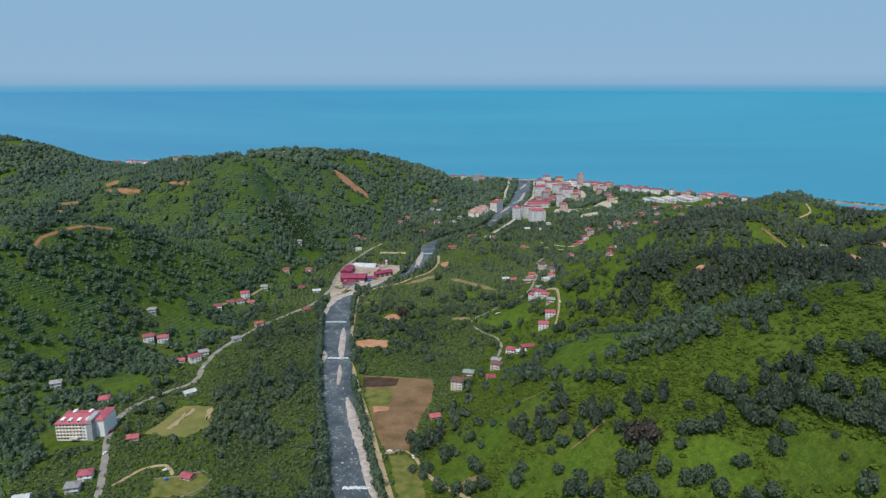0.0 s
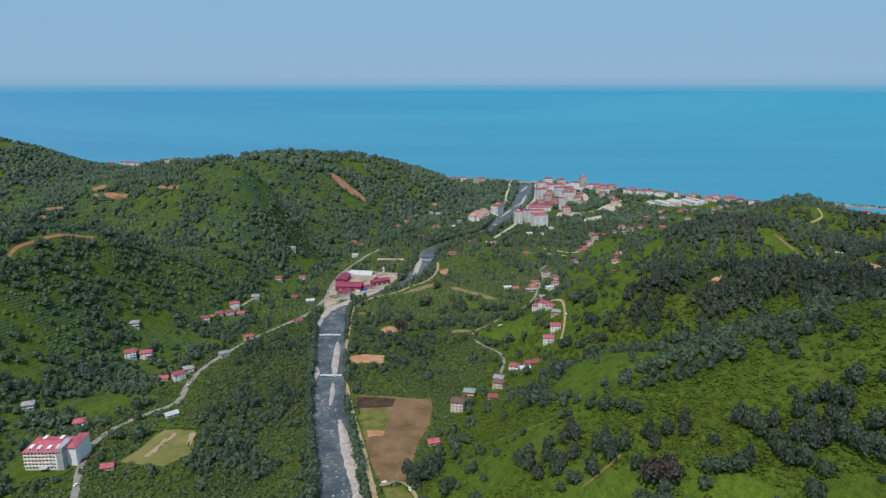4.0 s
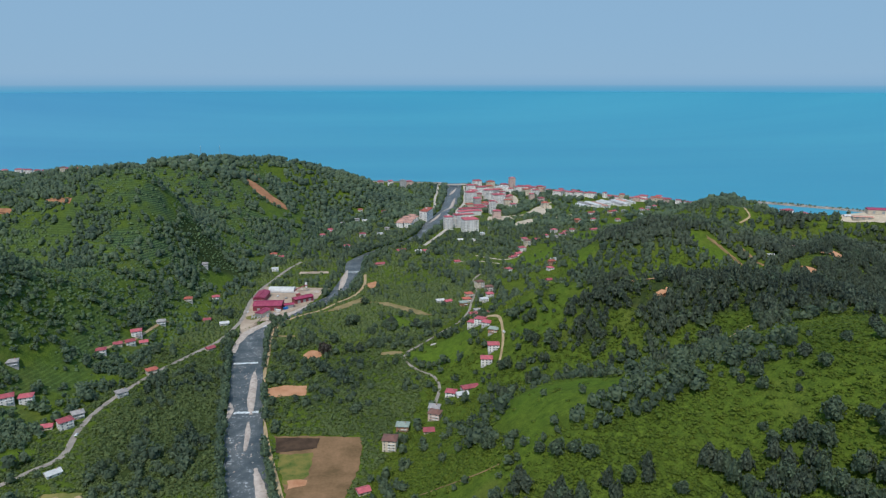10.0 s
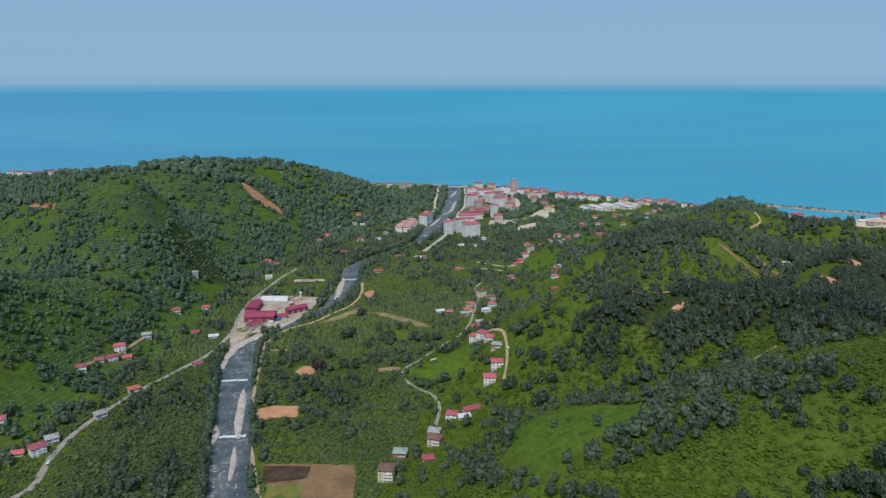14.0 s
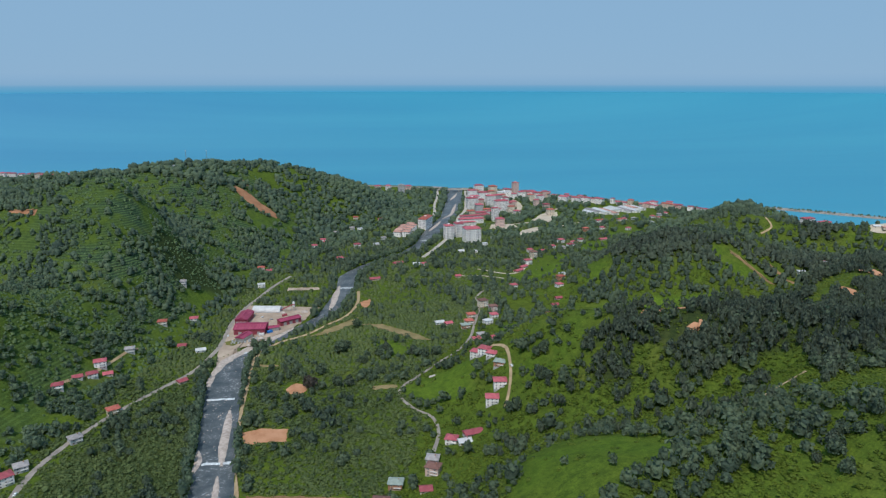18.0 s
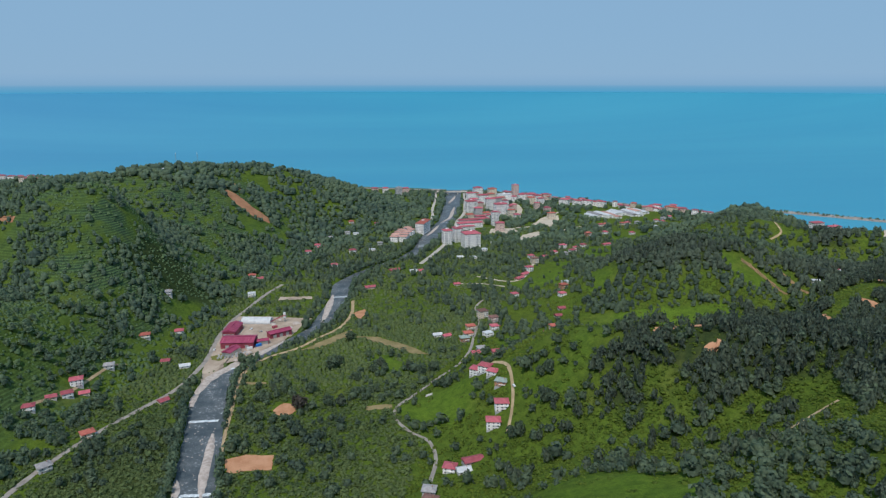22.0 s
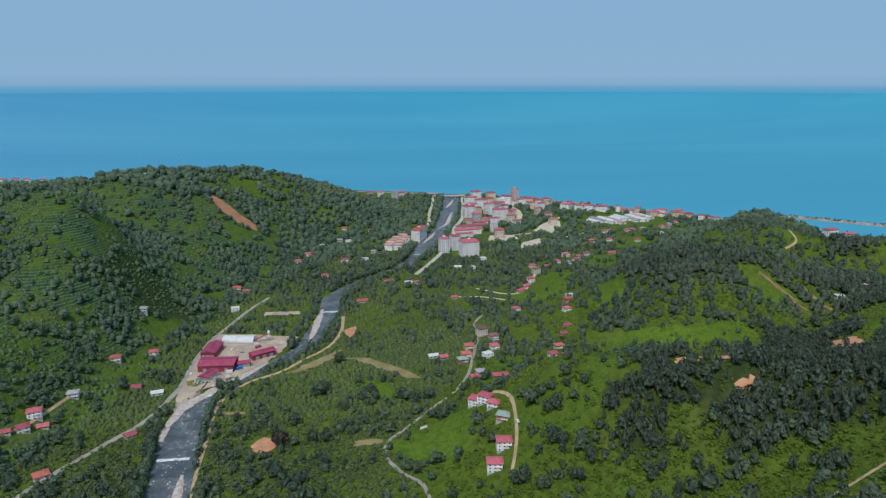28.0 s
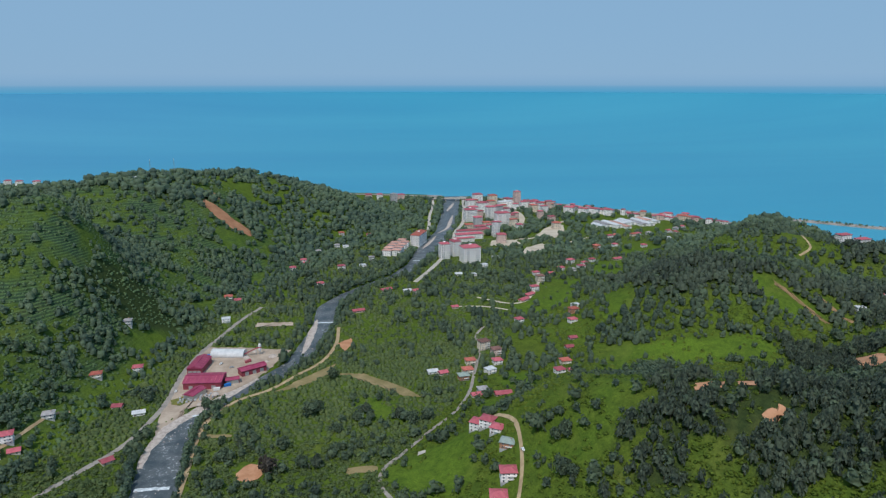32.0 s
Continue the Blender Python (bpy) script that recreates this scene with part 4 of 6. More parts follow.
arrange([(-18, 1500, 10, 3), (31, 1518, 0, 0), (-24, 1446, 10, 4), (-9, 1446, 10, 8), (-53, 1405, 10, 4), (-72, 1350, 0, 0), (-84, 1308, 10, 0), (-67, 1344, 0, 2), (-12, 1309, 15, 1), (20, 1320, 10, 8), (34, 1366, 10, 4), (-38, 1226, 20, 0), (52, 1194, 25, 10), (92, 1178, 10, 0), (80, 1186, 10, 6), (15, 1109, 15, 10), (-152, 1170, 10, 3), (-140, 1090, 10, 8), (-218, 996, 10, 4), (-140, 1166, 10, 2)], KINDS, "houses on the left slope")
arrange([(483, 1485, 20, 3), (517, 1486, 10, 3), (528, 1491, 20, 0), (550, 1494, 20, 4), (569, 1453, 10, 8), (597, 1511, 10, 0), (604, 1497, 10, 0), (416, 1395, 20, 11), (454, 1410, 10, 0), (502, 1400, 10, 0), (425, 1322, 20, 10), (470, 1480, 10, 0), (620, 1530, 10, 4), (640, 1545, 10, 0)], KINDS, "houses at the edge of town")
arrange([(318, 1270, 20, 0), (343, 1306, 20, 1), (333, 1261, 10, 4), (349, 1270, 20, 1), (363, 1296, 10, 0), (381, 1314, 15, 0), (297, 1250, 10, 2), (271, 1214, 10, 7), (274, 1249, 15, 0), (252, 1171, 15, 1), (240, 1150, 40, 10), (228, 1129, 40, 10), (281, 1079, 15, 8), (270, 1052, 15, 11), (135, 1110, 10, 2), (206, 1302, 20, 8), (232, 1352, 10, 6), (160, 1260, 10, 6), (180, 1249, 10, 8)], KINDS, "houses along the lane")
arrange([(204, 1050, 20, 0), (259, 1019, 15, 0), (148, 972, 20, 7), (128, 935, 10, 3), (122, 913, 10, 3), (116, 899, 10, 9), (144, 911, 25, 8), (158, 955, 10, 5), (155, 932, 10, 0), (129, 866, 10, 4), (122, 860, 10, 2), (145, 853, 5, 10), (98, 912, 20, 2), (88, 916, 10, 6)], KINDS, "village houses along the lane")
arrange([(207, 890, 15, 0), (220, 915, 10, 3), (219, 887, 10, 2), (190, 820, 20, 8), (236, 955, 10, 2), (246, 976, 10, 2), (108, 766, -34, 1), (114, 758, -34, 1), (118, 742, -32, 0), (121, 720, -26, 9), (116, 694, -5, 1), (107, 680, -8, 1)], KINDS, "houses on the hillside lane")
arrange([(69, 642, -20, 0), (86, 646, 15, 10), (51, 602, -25, 5), (24, 592, -10, 9), (78, 636, 10, 6), (13, 563, -12, 7), (44, 581, 0, 2), (-7, 508, 20, 2), (52, 618, -15, 4)], KINDS, "houses at the foot of the slope")
arrange([(577, 946, 10, 2), (-1053, 1676, 0, 0), (-1006, 1700, 10, 3), (-1009, 1930, 10, 0), (-535, 1384, 20, 1), (-548, 1392, 20, 7), (-515, 1380, 0, 3), (-329, 1408, 10, 6), (787, 1120, -20, 6), (570, 930, 20, 8), (535, 923, -10, 8)], KINDS, "scattered hill houses")


ROW_MESHES = {}


def window_row(parent, w, d, z, side, n, wh=1.15):
    """One storey's windows along a face of a distant block, as one strip of panes in their frame."""
    span = w if side in "fb" else d
    key = (round(span, 1), n)
    if key not in ROW_MESHES:
        p, mi = [], []
        for k in range(n):
            u = (k - (n - 1) / 2) * span / n
            p.append((u - span / n * 0.17, -0.08, -wh / 2, u + span / n * 0.17, 0.03, wh / 2))
        v, f = boxes(p)
        me = bpy.data.meshes.new("window_strip")
        me.from_pydata(v, [], f)
        me.materials.append(M_GLASS)
        ROW_MESHES[key] = me
    o = new("window_strip", ROW_MESHES[key])
    o.parent = parent
    tagged(o, kind="stuff")
    o.matrix_basis = {"f": pose(0, -d / 2, z), "b": pose(0, d / 2, z, 0, 0, 180), "l": pose(-w / 2, 0, z, 0, 0, -90), "r": pose(w / 2, 0, z, 0, 0, 90)}[side]


def block(x, y, turn, w, d, storeys, wall, roof_mat, label, fine=True, flat=False, group="apartment blocks of the town"):
    """An apartment block: wall, bands of windows, balconies, roof and stair head."""
    root = new("apartment_block")
    fl = 2.95
    H = storeys * fl + 1
    part("wall", [(-w / 2, -d / 2, -3, w / 2, d / 2, H)], wall, root)
    if flat:
        part("roof", [(-w / 2 - 0.3, -d / 2 - 0.3, H, w / 2 + 0.3, d / 2 + 0.3, H + 0.7)], roof_mat, root)
    else:
        v, f = roof_mesh(w, d, H + 0.25, min(w, d) * 0.17, 0.8, 0.8)
        link_mesh("roof", v, f, roof_mat, root)
    if fine or flat:
        part("stair_head", [(-2, -1.5, H, 2, 2.5, H + min(w, d) * 0.13 + 1.2)], wall, root)
    for s in range(storeys):
        z = 1 + fl * s + fl * 0.5
        for side in ("fblr" if fine else "flr"):
            window_row(root, w, d, z, side, max(2, int((w if side in "fb" else d) / 3.2)))
        if s and fine:
            zb = 1 + fl * s
            for u in (-w * 0.28, w * 0.28):
                slab = part("balcony", [(u - 2, -d / 2 - 1.4, zb - 0.18, u + 2, -d / 2, zb)], M_WALL_WHITE, root)
                part("railing", [(u - 2, -d / 2 - 1.4, zb, u + 2, -d / 2 - 1.28, zb + 1.0)], M_WALL_WHITE, slab)
            part("balcony", [(-w / 2 - 1.3, -2, zb - 0.18, -w / 2, 2, zb), (-w / 2 - 1.3, -2, zb, -w / 2 - 1.2, 2, zb + 1.0)], M_WALL_WHITE, root)
    root.matrix_basis = pose(x, y, ground_z(x, y), 0, 0, turn)
    PLOTS.append((x, y, math.hypot(w, d) / 2 + 2))
    return tagged(root, label, "apartment block", group=group)


WR, GR, PR, CR = (M_WALL_WHITE, M_ROOF_RED), (M_WALL_GREY, M_ROOF_RED), (M_WALL_PINK, M_ROOF_RED), (M_WALL_CREAM, M_ROOF_TILE)
TALL, LOW, LONG = "tall white apartment block with a red roof", "low apartment block with a red roof", "long low building with a red roof"
for x, y, turn, w, d, st, pal in [(151, 1363, 12, 15, 15, 8, WR), (189, 1337, 12, 28, 22, 8, WR), (171, 1380, 12, 14, 18, 8, WR), (239, 1662, 10, 24, 18, 8, WR), (286, 1690, 10, 20, 16, 8, WR), (297, 1620, 12, 28, 18, 8, WR), (264, 1514, 10, 12, 12, 9, WR)]:
    block(x, y, turn, w, d, st, *pal, TALL)
for x, y, turn, w, d, st, pal in [(212, 1500, 10, 50, 14, 3, WR), (216, 1528, 10, 46, 12, 3, WR), (200, 1478, 10, 36, 10, 2, WR), (246, 1610, 10, 16, 14, 6, GR), (248, 1540, 10, 16, 14, 3, PR), (264, 1462, 0, 16, 14, 5, PR), (243, 1565, 10, 22, 12, 3, PR), (225, 1585, 10, 16, 12, 3, CR)]:
    block(x, y, turn, w, d, st, *pal, LONG if w > 30 else LOW, fine=False)
for x, y, turn, w, d, st, pal in [(281, 1762, 10, 24, 16, 7, WR), (289, 1880, 10, 22, 16, 7, WR), (325, 1878, 10, 20, 16, 6, CR), (320, 1642, 10, 12, 12, 5, PR), (255, 1725, 10, 20, 14, 6, WR), (312, 1735, 10, 16, 14, 6, GR), (262, 1815, 10, 20, 14, 6, WR), (310, 1815, 10, 18, 14, 5, CR)]:
    block(x, y, turn, w, d, st, *pal, "white and grey town apartment block", fine=False)
block(374, 1833, 10, 14, 14, 11, M_WALL_PINK, M_ROOF_RED, "slender pink apartment tower", fine=False, flat=True)
block(341, 1805, 10, 34, 16, 5, M_WALL_WHITE, M_ROOF_WHITE, "wide white block with a pale flat roof", fine=False, flat=True)
block(92, 1905, 5, 16, 14, 7, M_WALL_GREY, M_ROOF_GREY, "tall grey apartment tower near the shore", fine=False, flat=True)
for x, y, w, st, pal in [(382, 1796, 16, 5, WR), (401, 1794, 14, 5, WR), (414, 1777, 16, 5, WR), (441, 1798, 16, 5, PR), (469, 1732, 22, 4, WR), (495, 1714, 20, 4, WR), (518, 1710, 20, 4, WR), (545, 1692, 20, 4, WR), (655, 1642, 18, 4, WR), (672, 1612, 22, 4, CR), (690, 1636, 14, 4, WR), (636, 1636, 16, 3, PR), (700, 1610, 16, 3, PR), (33, 1980, 16, 3, PR), (60, 1960, 14, 4, WR), (112, 1950, 16, 4, PR)]:
    block(x, y, -38 if x > 450 else 8, w, 12, st, *pal, "white shoreline apartment block with a red roof", fine=False)
for k in range(40):
    t = k / 39
    x, y = 395 + 345 * t + random.uniform(-6, 6), 1862 - 285 * t + random.choice((-26, -4)) + random.uniform(-8, 8)
    pal = random.choice((WR, WR, WR, CR, WR, GR))
    block(x, y, -38 + random.uniform(-10, 10), random.uniform(7, 14), random.uniform(7, 10), random.choice((1, 2, 2, 3, 4)), *pal, "small shoreline town house", fine=False, group="shoreline houses")
for k in range(60):
    x, y = random.uniform(225, 420), random.uniform(1560, 1910)
    if x < np.interp(y, [1500, 1930], [230, 285]) or any(math.hypot(x - a, y - b) < r + 5 for a, b, r in PLOTS) or any(edge_gap(ln, np.array([x]), np.array([y]), False)[0] < hf + 8 for ln, hf in ROADS):
        continue
    block(x, y, 10, random.uniform(10, 16), random.uniform(9, 12), random.choice((3, 4, 5)), *random.choice((WR, PR, CR)), "mid-rise town house with a red roof", fine=False, group="town houses")
block(118, 1474, -22, 16, 44, 6, M_WALL_WHITE, M_ROOF_TILE, "white slab block with an orange-red roof by the river", fine=True)
for x, y in ((60, 1390), (76, 1390), (64, 1408), (80, 1410), (70, 1426), (86, 1428), (76, 1444), (92, 1446), (88, 1464)):
    block(x, y, -18, 14, 11, 3, M_WALL_WHITE, M_ROOF_PINK, "pale pink terraced apartment house with a faded roof", fine=False, group="stepped apartment houses")
block(818, 1330, 12, 22, 14, 6, M_WALL_WHITE, M_ROOF_RED, "white harbour apartment block with a red roof", fine=False)
block(842, 1316, 12, 22, 14, 6, M_WALL_WHITE, M_ROOF_RED, "white harbour apartment block with a red roof", fine=False)
for x, y in ((-1000, 2225), (-975, 2222), (-950, 2218), (-1030, 2228), (-965, 2310), (-930, 2300), (-1060, 2320), (-1110, 2310), (-880, 2290)):
    block(x, y, 10, 18, 14, 6 if y < 2290 else 4, M_WALL_WHITE, M_ROOF_RED, "distant shoreline apartment block", fine=False, group="distant shoreline blocks")

# the hospital-like block beside the valley road
hosp = new("institution_building")
part("wall", [(-18, -8, -2, 18, 8, 15.5)], M_WALL_WHITE, hosp)
part("wing", [(18, -4, -2, 27, 12, 15.5)], M_WALL_WHITE, hosp)
v, f = roof_mesh(36, 16, 15.7, 3.4, 0.9, 0.8)
link_mesh("roof", v, f, M_ROOF_RED, hosp)
v, f = roof_mesh(9, 16, 15.7, 2.2, 0.6, 0.8)
ob = link_mesh("roof", v, f, M_ROOF_RED, hosp)
ob.location = (22.5, 4, 0)
windows(hosp, 36, 16, 5, 3.0, 1.6, 3.0, "flb", 0.4)
part("entrance_canopy", [(-4, -11, 3.0, 4, -8, 3.3)], M_WALL_GREY, hosp)
for u, w in ((-12, -5.4), (-4, -6.2), (5, -6.2), (13, -5.2), (-8, 4.5), (8, 4.5)):
    box = part("dormer", [(u - 1.6, w - 1.5, 15.9, u + 1.6, w + 2.4, 18.2)], M_WALL_WHITE, hosp, "white dormer")
    part("dormer_window", [(u - 1.1, w - 1.6, 16.5, u + 1.1, w - 1.45, 17.8)], M_GLASS, box)
for z in (3.2, 6.2, 9.2, 12.2):
    part("balcony_band", [(-18.1, -8.7, z - 0.2, 8, -8, z + 0.75)], M_WALL_CREAM, hosp)
part("stair_tower", [(13, -8.6, -2, 18.4, 3, 18.6)], M_WALL_GREY, hosp, "pale grey stair tower")
hosp.matrix_basis = pose(-284, 482, ground_z(-284, 482), 0, 0, 2) @ Matrix.Diagonal((0.76, 1.3, 0.92, 1))
tagged(hosp, "five-storey white institutional building with a red roof", "building")
PLOTS.append((-289, 482, 24))


# ---- factory by the river ----
def hall(x, y, turn, w, d, h, rise, roof_mat, wall, label, bays=6):
    """A sheet-metal hall with ribbed roof, ridge vent, doors and a row of roof lights."""
    root = new("factory_hall")
    part("wall", [(-w / 2, -d / 2, -1, w / 2, d / 2, h)], wall, root)
    v, f = roof_mesh(w, d, h + 0.3, rise, 0.7, 0.0)
    link_mesh("roof", v, f, roof_mat, root)
    for s in (-1, 1):
        p = [(s * (w / 2 - 0.05), -d / 2, h), (s * (w / 2 - 0.05), d / 2, h), (s * (w / 2 - 0.05), 0, h + rise * 0.95)] if w >= d else [(-w / 2, s * (d / 2 - 0.05), h), (w / 2, s * (d / 2 - 0.05), h), (0, s * (d / 2 - 0.05), h + rise * 0.95)]
        q = [(a * 0.97, b * 0.97, c) for a, b, c in p]
        link_mesh("gable", p + q, [(0, 1, 2), (3, 5, 4), (0, 2, 5, 3), (1, 4, 5, 2)], wall, root)
    L = max(w, d)
    for k in range(bays):
        u = (k - (bays - 1) / 2) * L / bays
        half = min(w, d) / 2
        slope = math.degrees(math.atan2(rise, half + 0.7))
        for s in (-1, 1):
            o = part("rooflight", [(-0.22, -half * 0.36, -0.05, 0.22, half * 0.36, 0.06)], M_ROOF_RED, root, "faded translucent roof light")
            zz = h + 0.3 + rise * 0.52
            o.matrix_basis = pose(u, s * half * 0.5, zz, -s * slope, 0, 0) if w >= d else pose(s * half * 0.5, u, zz, 0, s * slope, 90) @ pose(0, 0, 0)
            if w < d:
                o.matrix_basis = pose(s * half * 0.5, u, zz, 0, s * slope, 0) @ pose(0, 0, 0, 0, 0, 90)
    ridge = [(-L / 2, -0.5, h + rise + 0.1, L / 2, 0.5, h + rise + 0.6)] if w >= d else [(-0.5, -L / 2, h + rise + 0.1, 0.5, L / 2, h + rise + 0.6)]
    part("ridge_vent", ridge, roof_mat, root)
    for k in range(3):
        u = (k - 1) * w * 0.3
        part("sliding_door", [(u - 1.8, -d / 2 - 0.1, 0, u + 1.8, -d / 2 + 0.05, 3.8)], M_METAL, root)
    root.matrix_basis = pose(x, y, ground_z(x, y) + 0.2, 0, 0, turn)
    return tagged(root, label, "factory hall", group="factory halls")


hall(-125, 914, -3, 34, 22, 6.5, 2.6, M_HALL_ROOF, M_CRIMSON, "large crimson sheet-metal factory hall", 9)
hall(-139, 953, -6, 14, 30, 6.0, 2.4, M_HALL_ROOF, M_CRIMSON, "crimson sheet-metal storage hall", 6)
hall(-129, 890, -25, 10, 18, 4.5, 1.6, M_HALL_ROOF, M_WALL_CREAM, "small workshop with a red roof", 4)
hall(-86, 938, 32, 25, 10, 5.5, 1.8, M_HALL_ROOF, M_CRIMSON, "long crimson shed at the yard's edge", 6)
hall(-101, 916, 15, 12, 7, 4.0, 1.2, M_HALL_ROOF, M_CRIMSON, "small crimson lean-to shed", 3)
hall(836, 1106, -20, 46, 16, 6.0, 2.2, M_HALL_ROOF, M_WALL_CREAM, "long hilltop shed with a crimson roof and cream walls", 7)
hall(802, 1104, -20, 30, 8, 3.2, 1.2, M_ROOF_PINK, M_WALL_CREAM, "low cream building on the hilltop platform", 4)
arch = new("arched_hall")
av, af = [], []
for i, xx in enumerate((-17, 17)):
    for k in range(13):
        a = math.pi * k / 12
        av.append((xx, -7 * math.cos(a), 1.2 + 5.2 * math.sin(a)))
af = [(k, k + 1, k + 14, k + 13) for k in range(12)] + [tuple(range(12, -1, -1)), tuple(range(13, 26))]
link_mesh("roof", av, af, M_ROOF_WHITE, arch)
part("wall", [(-17.1, -7.05, -1, 17.1, 7.05, 1.3)], M_WALL_GREY, arch)
part("door", [(-17.25, -2, 0, -17.1, 2, 4)], M_METAL, arch)
arch.matrix_basis = pose(-117, 984, ground_z(-117, 984) + 0.2, 0, 0, -8)
tagged(arch, "pale arched sheet-metal hall", "factory hall")


def lathe(name, rings, mat, parent, sides=14):
    v = [(r * math.cos(2 * math.pi * k / sides), r * math.sin(2 * math.pi * k / sides), z) for r, z in rings for k in range(sides)]
    f = [(i * sides + k, i * sides + (k + 1) % sides, (i + 1) * sides + (k + 1) % sides, (i + 1) * sides + k) for i in range(len(rings) - 1) for k in range(sides)]
    f += [tuple(range(sides - 1, -1, -1)), tuple(range((len(rings) - 1) * sides, len(rings) * sides))]
    return link_mesh(name, v, f, mat, parent, smooth_faces=False)


silo = new("batching_silo")
lathe("tank", [(0.4, 3), (1.6, 5), (1.6, 11), (0.3, 12)], M_FRAME, silo)
lathe("band", [(1.66, 7.4), (1.66, 8.6)], M_ROOF_RED, silo)
for a in range(4):
    part("leg", [(1.1 * math.cos(a * 1.571 + 0.78) - 0.12, 1.1 * math.sin(a * 1.571 + 0.78) - 0.12, 0, 1.1 * math.cos(a * 1.571 + 0.78) + 0.12, 1.1 * math.sin(a * 1.571 + 0.78) + 0.12, 5)], M_METAL, silo)
silo.matrix_basis = pose(-85, 982, ground_z(-85, 982) + 0.3)
tagged(silo, "white and red batching silo on steel legs", "silo")
for x, y, turn, mt, lab in ((-135, 982, 0, M_BLUE, "blue shipping container behind the halls"), (-130, 983, 4, M_BLUE, "blue shipping container behind the halls"), (-104, 908, 30, M_BLUE, "blue container in the factory yard"), (-112, 900, 10, M_FRAME, "white container in the factory yard"), (-94, 962, 40, M_ROOF_RED, "red container in the factory yard")):
    c = new("shipping_container")
    part("body", [(-3, -1.2, 0.15, 3, 1.2, 2.6)], mt, c)
    for k in range(9):
        part("rib", [(-2.8 + k * 0.68, -1.27, 0.25, -2.5 + k * 0.68, 1.27, 2.5)], mt, c)
    part("door", [(3, -1.1, 0.25, 3.08, 1.1, 2.5)], M_METAL, c)
    c.matrix_basis = pose(x, y, ground_z(x, y) + 0.3, 0, 0, turn)
    tagged(c, lab, "container", group="containers in the yard")


def heap(x, y, r, h, mat, label):
    rnd = random.Random(int(x * 31 + y))
    v, f, n = [], [], 12
    for i, (q, z) in enumerate(((1.0, -0.2), (0.7, 0.45), (0.35, 0.85), (0.05, 1.0))):
        for k in range(n):
            a = 2 * math.pi * k / n
            s = q * r * rnd.uniform(0.85, 1.15)
            v.append((s * math.cos(a), s * math.sin(a), z * h * rnd.uniform(0.92, 1.05)))
    f = [(i * n + k, i * n + (k + 1) % n, (i + 1) * n + (k + 1) % n, (i + 1) * n + k) for i in range(3) for k in range(n)] + [tuple(range(3 * n, 4 * n))]
    ob = link_mesh("gravel_heap", v, f, mat, smooth_faces=True)
    ob.location = (x, y, ground_z(x, y) + 0.3)
    tagged(ob, label, "heap", group="heaps in the factory yard")


for x, y, r, h in ((-112, 892, 4, 1.8), (-107, 888, 3, 1.4), (-118, 884, 3.5, 1.5), (-98, 975, 4, 2), (-72, 975, 5, 2.2), (-76, 962, 3, 1.4), (-92, 990, 3, 1.5), (-122, 875, 3, 1.2), (-104, 896, 2.5, 1.2)):
    heap(x, y, r, h, M_GRAVEL, "grey heap of gravel in the yard")



def block_stack(x, y, turn, label):
    """A pallet of cast concrete blocks in three courses."""
    root = new("block_stack")
    part("pallet", [(-0.9, -0.7, 0.0, 0.9, -0.5, 0.15), (-0.9, -0.1, 0.0, 0.9, 0.1, 0.15), (-0.9, 0.5, 0.0, 0.9, 0.7, 0.15)], M_BARK, root)
    for k in range(3):
        j = 0.04 * (k % 2)
        part("course", [(-0.85 + j, -0.7, 0.16 + 0.5 * k, 0.83 + j, 0.7, 0.63 + 0.5 * k)], M_WALL_GREY, root)
    root.matrix_basis = pose(x, y, ground_z(x, y) + 0.3, 0, 0, turn)
    return tagged(root, label, "block stack", group="block stacks in the factory yard")


yard = random.Random(17)
for k in range(26):
    block_stack(-140 + 3.4 * (k % 9) + yard.uniform(-0.8, 0.8), 876 + 4.2 * (k // 9) + 0.9 * (k % 9) + yard.uniform(-0.8, 0.8), yard.uniform(-25, 25), "grey concrete blocks stacked on a pallet")
plant_line = new("conveyor")
v, f = boxes([(-9, -0.6, -0.25, 9, 0.6, 0.1)])
belt = link_mesh("belt", v, f, M_RUBBER, plant_line)
belt.matrix_basis = pose(0, 0, 4.6, 0, -22, 0)
for s_ in (-1, 1):
    v, f = boxes([(-9.2, s_ * 0.7 - 0.08, -0.4, 9.2, s_ * 0.7 + 0.08, 0.3)])
    rail = link_mesh("side_rail", v, f, M_ROOF_RED, plant_line)
    rail.matrix_basis = pose(0, 0, 4.6, 0, -22, 0)
for u, h in ((-6, 2.1), (0, 4.4), (6, 6.8)):
    part("leg", [(u - 0.12, -0.75, 0, u + 0.12, -0.5, h), (u - 0.12, 0.5, 0, u + 0.12, 0.75, h)], M_METAL, plant_line)
hopper = lathe("hopper", [(0.6, 0.8), (2.2, 3.2), (2.2, 4.0)], M_METAL, plant_line, 4)
hopper.location = (-9.5, 0, 0)
plant_line.matrix_basis = pose(-95, 980, ground_z(-95, 980) + 0.3, 0, 0, 10)
tagged(plant_line, "red inclined gravel conveyor with a steel hopper", "conveyor")

